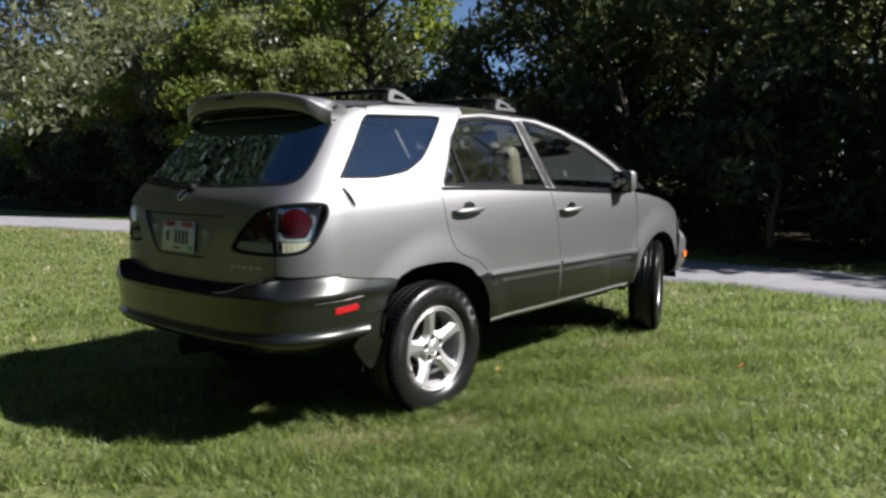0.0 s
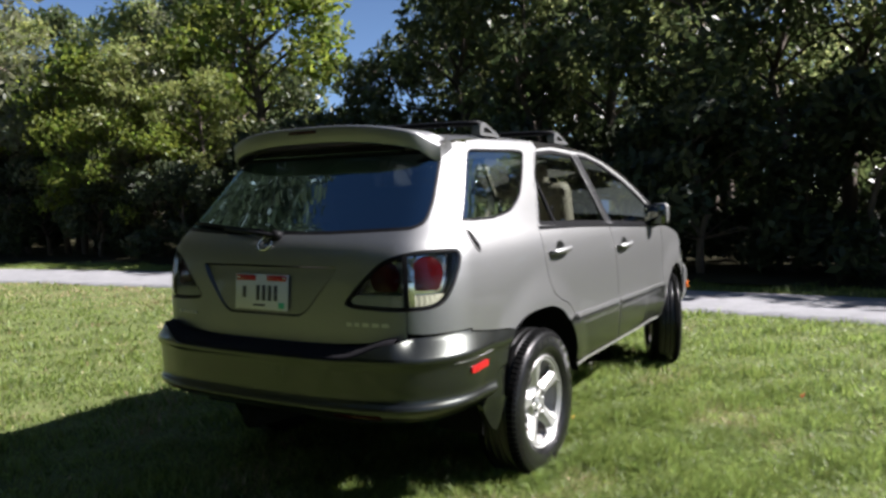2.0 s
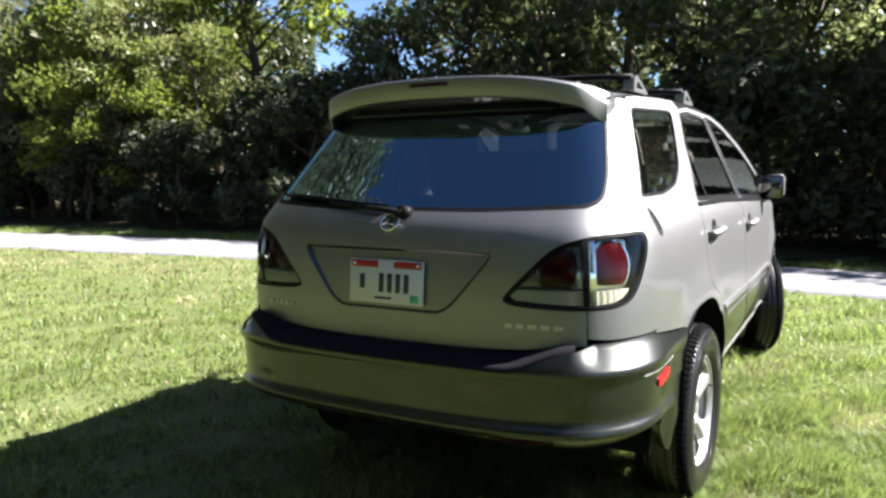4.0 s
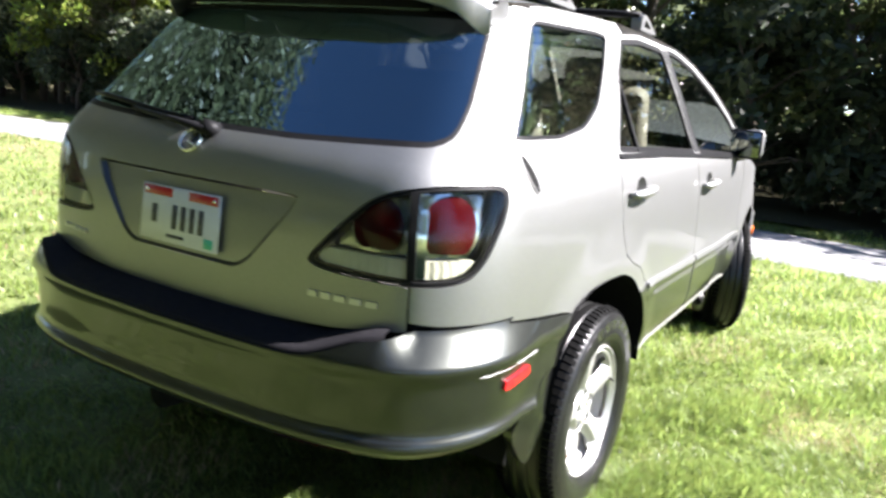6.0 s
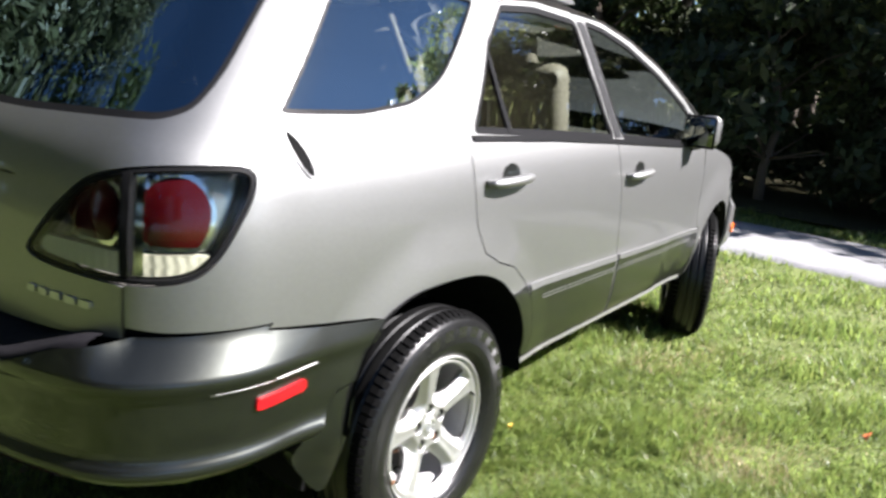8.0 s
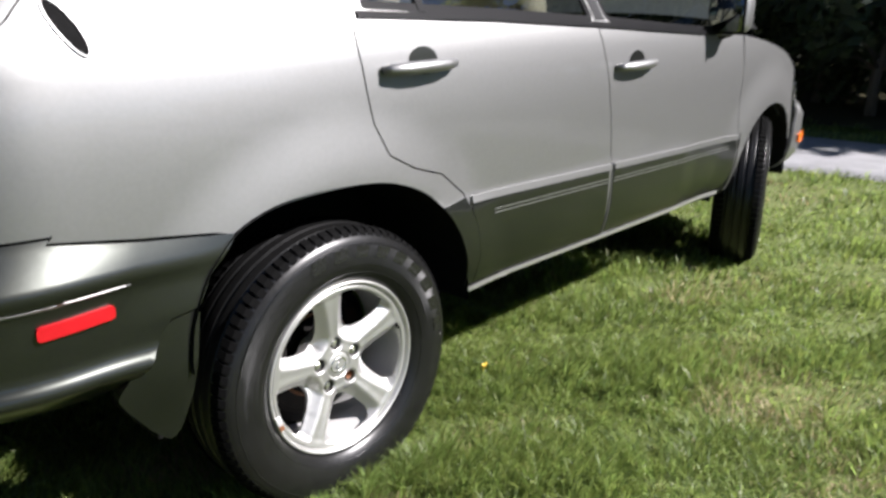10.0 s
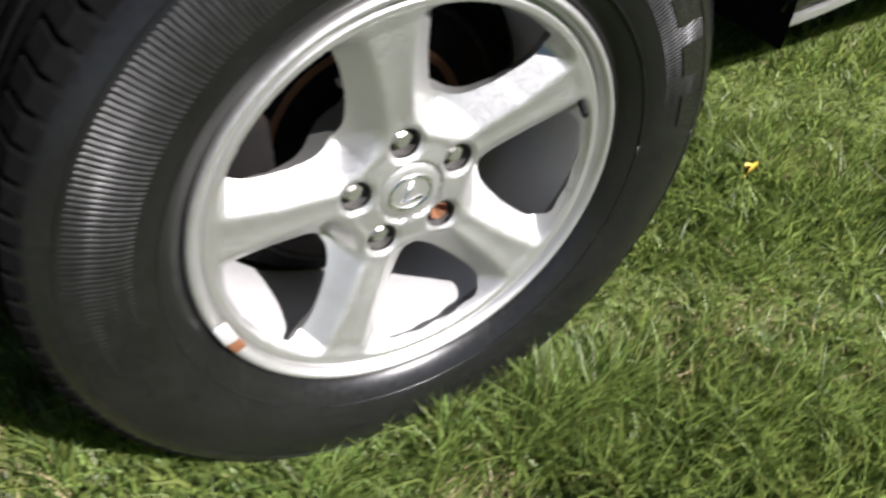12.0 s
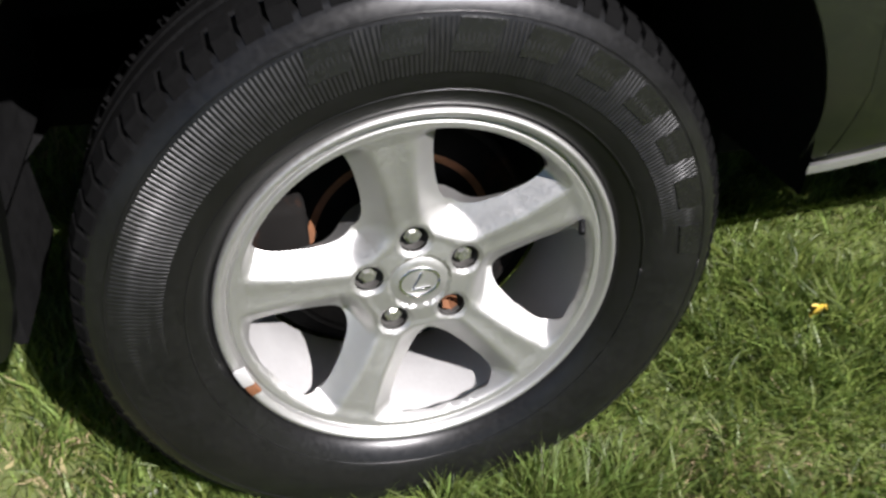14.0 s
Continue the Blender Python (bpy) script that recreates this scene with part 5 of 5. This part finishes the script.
def patch(x, y):
    """Dryness of the lawn from 0 to 1."""
    q = np.sin(x * 2.3 + 1.2 * np.sin(y * 1.7)) * np.cos(y * 2.9 + 0.8 * np.sin(x * 3.1)) + 0.5 * np.sin(x * 6.1 + y * 4.3)
    q = q + 0.35 * np.sin(x * 11.3 - y * 7.7) + 0.3 * np.sin(x * 0.9 - y * 1.4 + 2)
    verge = 0.55 * smooth(2.6, 3.4, y) * (1 - smooth(4.3, 4.8, y)) * smooth(-1.0, -3.0, x)
    q = q + 1.5 * np.exp(-(((x - 1.12) / 0.22) ** 2) - ((y + 0.52) / 0.28) ** 2) + 1.8 * np.exp(-(((x - 1.03) / 0.07) ** 2) - ((y + 0.02) / 0.07) ** 2) + 1.3 * np.exp(-(((x - 0.82) / 0.26) ** 2) - ((y + 0.80) / 0.28) ** 2) + 1.5 * np.exp(-(((x - 1.56) / 0.12) ** 2) - ((y - 0.25) / 0.14) ** 2)
    return np.clip(0.03 + 0.75 * smooth(0.35, 1.5, q) + verge, 0, 0.95)


def grass(name, count, place, height, width, material, dry, label):
    x, y = place(count)
    d = patch(x, y)
    keep = (rng.random(count) < (d if dry else 1 - 0.9 * d))
    for wx, wy in ((0.78, 0), (-0.78, 0), (0.742, 2.615), (-0.755, 2.615)):
        keep &= ~((np.abs(x - wx) < 0.115) & (np.abs(y - wy) < 0.17))
    # thin places between the tufts
    tuft = np.sin(x * 23 + 2.1 * np.sin(y * 17)) * np.cos(y * 26 + 1.7 * np.sin(x * 19)) + 0.6 * np.sin(x * 9.1 - y * 7.3)
    keep &= rng.random(count) < 0.42 + 0.58 * smooth(-0.9, 0.5, tuft)
    keep &= ~((y > DRIVE_NEAR(x) - 0.02) & (y < DRIVE_FAR(x) + 0.05))
    x, y = x[keep], y[keep]
    n = len(x)
    h = height * rng.uniform(0.45, 1.25, n)
    w = width * rng.uniform(0.6, 1.3, n)
    yaw = rng.uniform(0, 2 * np.pi, n)
    bend = rng.uniform(0.25, 1.2, n) * h
    sweep = 2.6 * np.sin(x * 2.9 + 1.3 * np.sin(y * 3.7)) + 2.6 * np.cos(y * 3.1 + 1.1 * np.sin(x * 4.3))
    lean = sweep + rng.normal(0, 1.5, n)
    h = h * (0.62 + 0.55 * smooth(-0.8, 1.1, tuft[keep])) * (0.80 + 0.45 * smooth(-1.2, 1.4, np.sin(x * 5.3 + 2 * np.sin(y * 2.1)) + np.cos(y * 6.1 + 1.7 * np.sin(x * 3.3))))
    lx, ly = np.cos(lean) * bend, np.sin(lean) * bend
    sx, sy = np.cos(yaw) * w / 2, np.sin(yaw) * w / 2
    z = ground_z(x, y) - 0.006
    P = np.empty((n, 5, 3))
    P[:, 0] = np.stack([x - sx, y - sy, z], 1)
    P[:, 1] = np.stack([x + sx, y + sy, z], 1)
    P[:, 2] = np.stack([x + sx * 0.8 + lx * 0.35, y + sy * 0.8 + ly * 0.35, z + h * 0.6], 1)
    P[:, 3] = np.stack([x - sx * 0.8 + lx * 0.35, y - sy * 0.8 + ly * 0.35, z + h * 0.6], 1)
    P[:, 4] = np.stack([x + lx, y + ly, z + h * np.sqrt(np.clip(1 - 0.35 * (bend / h) ** 2, 0.3, 1))], 1)
    me = bpy.data.meshes.new(name)
    me.vertices.add(n * 5)
    me.vertices.foreach_set("co", P.ravel())
    base = np.arange(n) * 5
    loops = np.stack([base, base + 1, base + 2, base + 3, base + 3, base + 2, base + 4], 1).ravel()
    me.loops.add(n * 7)
    me.loops.foreach_set("vertex_index", loops.astype(np.int32))
    me.polygons.add(n * 2)
    st = np.stack([np.arange(n) * 7, np.arange(n) * 7 + 4], 1).ravel()
    me.polygons.foreach_set("loop_start", st.astype(np.int32))
    me.update(calc_edges=True)
    me.validate()
    me.materials.append(material)
    return tagged(new(name, me), label, "grass", kind="stuff")


def ring(cx, cy, r0, r1, a0=0, a1=360, power=0.5):
    def place(n):
        r = r0 + (r1 - r0) * rng.random(n) ** power
        a = np.radians(rng.uniform(a0, a1, n))
        return cx + r * np.cos(a), cy + r * np.sin(a)
    return place


def rect(x0, x1, y0, y1):
    return lambda n: (rng.uniform(x0, x1, n), rng.uniform(y0, y1, n))


def bell(cx, cy, sx, sy):
    return lambda n: (rng.normal(cx, sx, n), rng.normal(cy, sy, n))


G = "lawn grass in short uneven blades"
grass("grass", 190000, bell(1.0, 0.25, 0.75, 0.9), 0.072, 0.0030, BLADE, False, G)
grass("grass", 85000, bell(1.0, 0.25, 0.75, 0.9), 0.052, 0.0026, STRAW, True, "dry straw blades in the lawn")
grass("grass", 225000, bell(1.0, 0.8, 2.9, 2.4), 0.064, 0.0056, BLADE, False, G)
grass("grass", 70000, bell(0.5, 1.0, 3.0, 2.4), 0.046, 0.005, STRAW, True, "dry straw blades in the lawn")
grass("grass", 105000, rect(-16, 1.0, -4.0, 5.0), 0.055, 0.013, BLADE, False, G)
grass("grass", 62000, rect(-16, 1.0, -4.0, 5.0), 0.045, 0.0125, STRAW, True, "dry straw blades in the lawn")
grass("grass", 70000, rect(1.0, 9, -3.0, 5.0), 0.060, 0.009, BLADE, False, G)
grass("grass", 5000, rect(0.905, 1.0, -0.26, 0.26), 0.085, 0.0028, BLADE, False, "taller tufts of grass against the tyre")
grass("grass", 26000, rect(-16, 8, 6.6, 7.6), 0.07, 0.012, BLADE, False, "rough grass verge beyond the drive")


# ---------------------------------------------------------------- trees
def leaf_cloud(centres, radii, per, size, flat=0.75):
    """Small folded leaves scattered in lumpy clouds: vertices and quads."""
    V = []
    for c, r, n in zip(centres, radii, per):
        d = rng.normal(size=(n, 3))
        d /= np.linalg.norm(d, axis=1)[:, None]
        rad = r * rng.random(n) ** 0.42
        p = np.asarray(c) + d * rad[:, None] * (1, 1, flat)
        s = size * rng.uniform(0.6, 1.35, n)
        u = rng.normal(size=(n, 3)) + d * 0.3
        u /= np.linalg.norm(u, axis=1)[:, None]
        w = np.cross(u, rng.normal(size=(n, 3)))
        w /= np.linalg.norm(w, axis=1)[:, None] + 1e-9
        q = np.stack([p - u * s[:, None], p + w * s[:, None] * 0.42, p + u * s[:, None], p - w * s[:, None] * 0.42], 1)
        V.append(q.reshape(-1, 3))
    V = np.vstack(V)
    n = len(V) // 4
    return V, n


def quads(name, V, n, material, parent=None, label=""):
    me = bpy.data.meshes.new(name)
    me.vertices.add(n * 4)
    me.vertices.foreach_set("co", V.ravel())
    me.loops.add(n * 4)
    me.loops.foreach_set("vertex_index", np.arange(n * 4, dtype=np.int32))
    me.polygons.add(n)
    me.polygons.foreach_set("loop_start", (np.arange(n) * 4).astype(np.int32))
    me.update(calc_edges=True)
    me.materials.append(material)
    ob = new(name, me)
    if parent:
        ob.parent = parent
    if label:
        ob["label"] = label
    return ob


def tree(label, height, spread, clear, material, leaves=9000, size=0.10, lumps=26, trunk_r=0.16, name="tree"):
    """A tapered trunk with limbs and a crown of leaf clumps."""
    root = new(name)
    tagged(root, label, name)
    bend = rng.normal(size=(6, 2)) * 0.12
    path = [(bend[k, 0] * k * 0.5, bend[k, 1] * k * 0.5, height * 0.92 * k / 5 - (0.1 if k == 0 else 0)) for k in range(6)]
    v, f = tube(path, trunk_r, 10, [trunk_r * 1.25, trunk_r, trunk_r * 0.82, trunk_r * 0.6, trunk_r * 0.4, trunk_r * 0.15])
    cs, rs = [], []
    for k in range(lumps):
        h = clear + (height - clear) * rng.random() ** 0.85
        t = (h - clear) / (height - clear)
        reach = spread * (0.35 + 0.65 * math.sin(math.pi * min(1, 0.22 + 0.78 * t))) * rng.uniform(0.45, 1.0)
        a = rng.uniform(0, 2 * np.pi)
        c = np.array([reach * math.cos(a), reach * math.sin(a), h])
        cs.append(c)
        rs.append(spread * rng.uniform(0.24, 0.42))
        foot = np.array([np.interp(max(0.5, h - reach * 0.6), [p[2] for p in path], [p[0] for p in path]), np.interp(max(0.5, h - reach * 0.6), [p[2] for p in path], [p[1] for p in path]), max(0.5, h - reach * 0.6)])
        lv, lf = tube([foot, foot * 0.45 + c * 0.55 + (0, 0, 0.12 * reach), c], 0.03, 6, [trunk_r * 0.34, trunk_r * 0.2, 0.012])
        b = len(v)
        v += lv
        f += [tuple(b + i for i in q) for q in lf]
    raw("trunk", v, f, BARK, root)
    per = (np.array(rs) ** 2 / (np.array(rs) ** 2).sum() * leaves).astype(int)
    V, n = leaf_cloud(cs, rs, per, size)
    quads("crown", V, n, material, root)
    return root


W = "trees of the wood beyond the drive"
kinds = [
    tree("tall shaded broadleaf tree with dark green leaves", 10.5, 2.8, 2.6, LEAF_DARK, 6200, 0.155, 30, 0.19),
    tree("slender woodland tree with mid green leaves", 7.0, 2.0, 1.6, LEAF_MID, 4800, 0.09, 26, 0.11),
    tree("dark leafy woodland tree with low branches", 6.0, 1.9, 0.7, LEAF_DARK, 5000, 0.105, 26, 0.10),
    tree("young woodland tree with pale green leaves", 5.6, 1.8, 1.5, LEAF_SILVER, 4300, 0.085, 24, 0.08),
]
first = set()


def plant(k, x, y, sc=1.0, tall=1.0):
    """Sets a tree of kind k: the first of its kind in place, the others as copies."""
    m = pose(x, y, 0, 0, 0, rng.uniform(0, 360))
    ob = kinds[k]
    if k in first:
        ob = copy_thing(ob, m)
    else:
        ob.matrix_basis = m
        first.add(k)
    ob.scale = (sc, sc, sc * tall)
    ob["group"] = W


for k in range(24):
    x = -34 + k * 2.05 + rng.uniform(-0.6, 0.6)
    if -12.6 < x < -6.2 or x > 9.5:
        continue
    plant((1, 3, 3, 1, 3, 1)[k % 6] if x < -11 else (2, 2, 3, 2, 2)[k % 5] if x < 0 else (2, 3, 2)[k % 3], x, 10.0 + rng.uniform(-0.9, 0.9), rng.uniform(0.8, 1.15), rng.uniform(0.9, 1.2))
for k in range(20):
    x = -36 + k * 2.7 + rng.uniform(-0.8, 0.8)
    if -13.6 < x < -8.6 or x > -5.5:
        continue
    plant((1, 3, 1)[k % 3] if x < -11 else (0, 0, 2)[k % 3], x, 13.8 + rng.uniform(-1.2, 1.2), rng.uniform(0.85, 1.1) if x < -2 else rng.uniform(1.1, 1.4), rng.uniform(0.9, 1.15))
for k in range(17):
    x = -42 + k * 3.9 + rng.uniform(-1.2, 1.2)
    if -19.5 < x < -11.5 or (x > -7 and k % 2):
        continue
    plant(0, x, 20.0 + rng.uniform(-2, 2), rng.uniform(0.85, 1.2), rng.uniform(0.9, 1.1))
for x, y, sc in ((-24.5, 9.6, 0.8), (-21.6, 9.9, 0.72), (-19.2, 9.4, 0.84), (-16.8, 9.9, 0.75), (-14.6, 9.5, 0.70), (-12.6, 9.9, 0.62)):
    plant(3 if x < -18 else 1, x, y, sc)
# unseen trees added on the sun's side, to shade the lawn behind the car
plant(0, 9.8, -1.4, 0.85, 1.25)
plant(0, 12.8, -2.6, 1.0, 1.2)
plant(0, 14.5, 2.0, 1.0, 1.1)
for k in range(11):
    a = radians(197 + k * 9.5)
    d = 7.0 + rng.uniform(-0.5, 0.7)
    plant(2, d * math.cos(a), -1 + d * math.sin(a), rng.uniform(0.6, 0.8))
for k in range(15):
    a = radians(173 + k * 9.9)
    d = rng.uniform(15, 20)
    plant(0, 1 + d * math.cos(a), -1 + d * math.sin(a) * 0.95, rng.uniform(0.8, 1.1))

# the sunlit look of these crowns is put into a lighter leaf colour
canopy = tree("tall woodland tree with leaf colour lightened as if sunlit", 9.6, 2.4, 3.2, LEAF_LIT, 7500, 0.095, 30, 0.13)
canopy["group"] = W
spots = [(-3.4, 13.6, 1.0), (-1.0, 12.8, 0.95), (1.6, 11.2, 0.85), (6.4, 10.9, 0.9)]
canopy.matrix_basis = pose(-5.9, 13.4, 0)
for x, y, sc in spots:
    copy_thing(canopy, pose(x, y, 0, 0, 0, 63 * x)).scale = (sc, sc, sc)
for x, y, sc in ((10.9, 9.9, 0.70), (13.0, 10.3, 0.74), (15.4, 9.7, 0.72)):
    plant(3, x, y, sc)
for x, y, sc in ((-9.6, 12.3, 0.76), (-11.3, 11.7, 0.72), (-8.0, 11.9, 0.78)):
    plant(2, x, y, sc)
# tall unseen trees added beyond the lawn behind the car, to darken its reflections and shade
for x, y, sc in ((-8.6, -5.6, 1.0), (-7.2, -8.0, 1.15), (-5.0, -9.8, 1.1), (-2.6, -11.2, 1.15), (-9.6, -9.6, 1.2)):
    plant(0, x, y, sc, 1.15)

bright = tree("sunlit tree with fresh yellow-green leaves", 10.5, 2.7, 2.2, LEAF_BRIGHT, 11000, 0.13, 40, 0.15)
bright.matrix_basis = pose(-13.2, 12.6, 0)
small = tree("small sunlit tree with yellow-green leaves", 5.2, 1.9, 1.2, LEAF_BRIGHT, 5200, 0.085, 26, 0.08)
small.matrix_basis = pose(-16.4, 9.3, 0)
for x, y, sc in ((-19.6, 9.1, 0.9), (-22.8, 9.6, 1.0), (-26.5, 9.4, 1.0), (-13.4, 9.2, 0.75)):
    copy_thing(small, pose(x, y, 0, 0, 0, 70 * x)).scale = (sc, sc, sc)
rusty = tree("small tree turning rust brown", 5.2, 0.9, 2.4, LEAF_RUST, 1500, 0.085, 10, 0.07)
rusty.matrix_basis = pose(-18.2, 10.3, 0)
pale = tree("broad lawn tree with pale silvery green leaves on drooping boughs", 13.2, 4.4, 1.9, LEAF_SILVER, 110000, 0.082, 150, 0.24)
pale.matrix_basis = pose(-11.0, -0.4, 0)

# the wood's far depth, too fine to tell one tree from the next
far_x = np.r_[np.linspace(-75, -26, 26), np.linspace(-12, 12, 15)]
cs = [(x, 29 + rng.uniform(-2, 3), z) for x in far_x for z in ((1.2, 3.4, 5.6, 7.8) if x < -9 else (1.2, 3.4, 5.6))]
V, n = leaf_cloud(cs, [2.1] * len(cs), [190] * len(cs), 0.36)
tagged(quads("far_woods", V, n, LEAF_DARK), "dark leafy depth of the wood", "woods", kind="stuff")

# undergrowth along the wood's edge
bush = [tree("dense shrub at the edge of the wood, leaves darkened as in shade", 2.3, 1.2, 0.12, LEAF_UNDER, 3200, 0.088, 18, 0.05, "shrub"), tree("pale green shrub at the edge of the wood", 3.2, 1.3, 0.5, LEAF_SILVER, 5000, 0.075, 16, 0.05, "shrub")]
firstb = set()
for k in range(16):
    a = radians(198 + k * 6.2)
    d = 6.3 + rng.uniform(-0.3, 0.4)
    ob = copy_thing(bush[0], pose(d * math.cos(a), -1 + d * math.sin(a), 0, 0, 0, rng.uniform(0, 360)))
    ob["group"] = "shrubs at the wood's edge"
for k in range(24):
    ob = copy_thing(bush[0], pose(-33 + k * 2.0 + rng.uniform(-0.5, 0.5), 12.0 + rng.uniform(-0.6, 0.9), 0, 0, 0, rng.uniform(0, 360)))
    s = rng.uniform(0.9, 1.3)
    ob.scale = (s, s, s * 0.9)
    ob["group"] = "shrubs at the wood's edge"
for k in range(52):
    x = -38 + k * 1.15 + rng.uniform(-0.4, 0.4)
    kind = 1 if (rng.random() < 0.16 and x < -3) else 0
    m = pose(x, 8.6 + rng.uniform(-0.35, 0.6) + (0.5 if kind else 0), 0, 0, 0, rng.uniform(0, 360))
    ob = bush[kind]
    if kind in firstb:
        ob = copy_thing(ob, m)
    else:
        ob.matrix_basis = m
        firstb.add(kind)
    s = rng.uniform(0.75, 1.15)
    ob.scale = (s, s, s)
    ob["group"] = "shrubs at the wood's edge"


# ---------------------------------------------------------------- fallen leaves on the lawn
def fallen_leaf(x, y, size, material, label, tilt):
    t = np.linspace(-1, 1, 7)
    v = [(size * a, 0.0, 0.012 * a * a) for a in t] + [(size * a * 0.96, size * 0.55 * (1 - a * a), 0.02 * (1 - a * a)) for a in t] + [(size * a * 0.96, -size * 0.5 * (1 - a * a), 0.016 * (1 - a * a)) for a in t]
    f = [(k, k + 1, 8 + k, 7 + k) for k in range(6)] + [(k + 1, k, 14 + k, 15 + k) for k in range(6)]
    ob = raw("fallen_leaf", v, f, material)
    ob.matrix_basis = pose(x, y, 0.070, tilt, 12, rng.uniform(0, 360))
    tagged(ob, label, "leaf")


LEAF_Y = mat("yellow_leaf", (0.62, 0.42, 0.05), 0.6, 0, 0, 60, 0.2)
LEAF_O = mat("orange_leaf", (0.50, 0.13, 0.035), 0.6, 0, 0, 60, 0.25)
fallen_leaf(0.77, 0.67, 0.017, LEAF_Y, "small yellow leaf lying on the grass", 25)
fallen_leaf(1.85, 1.67, 0.032, LEAF_O, "orange brown leaf lying on the grass", 35)
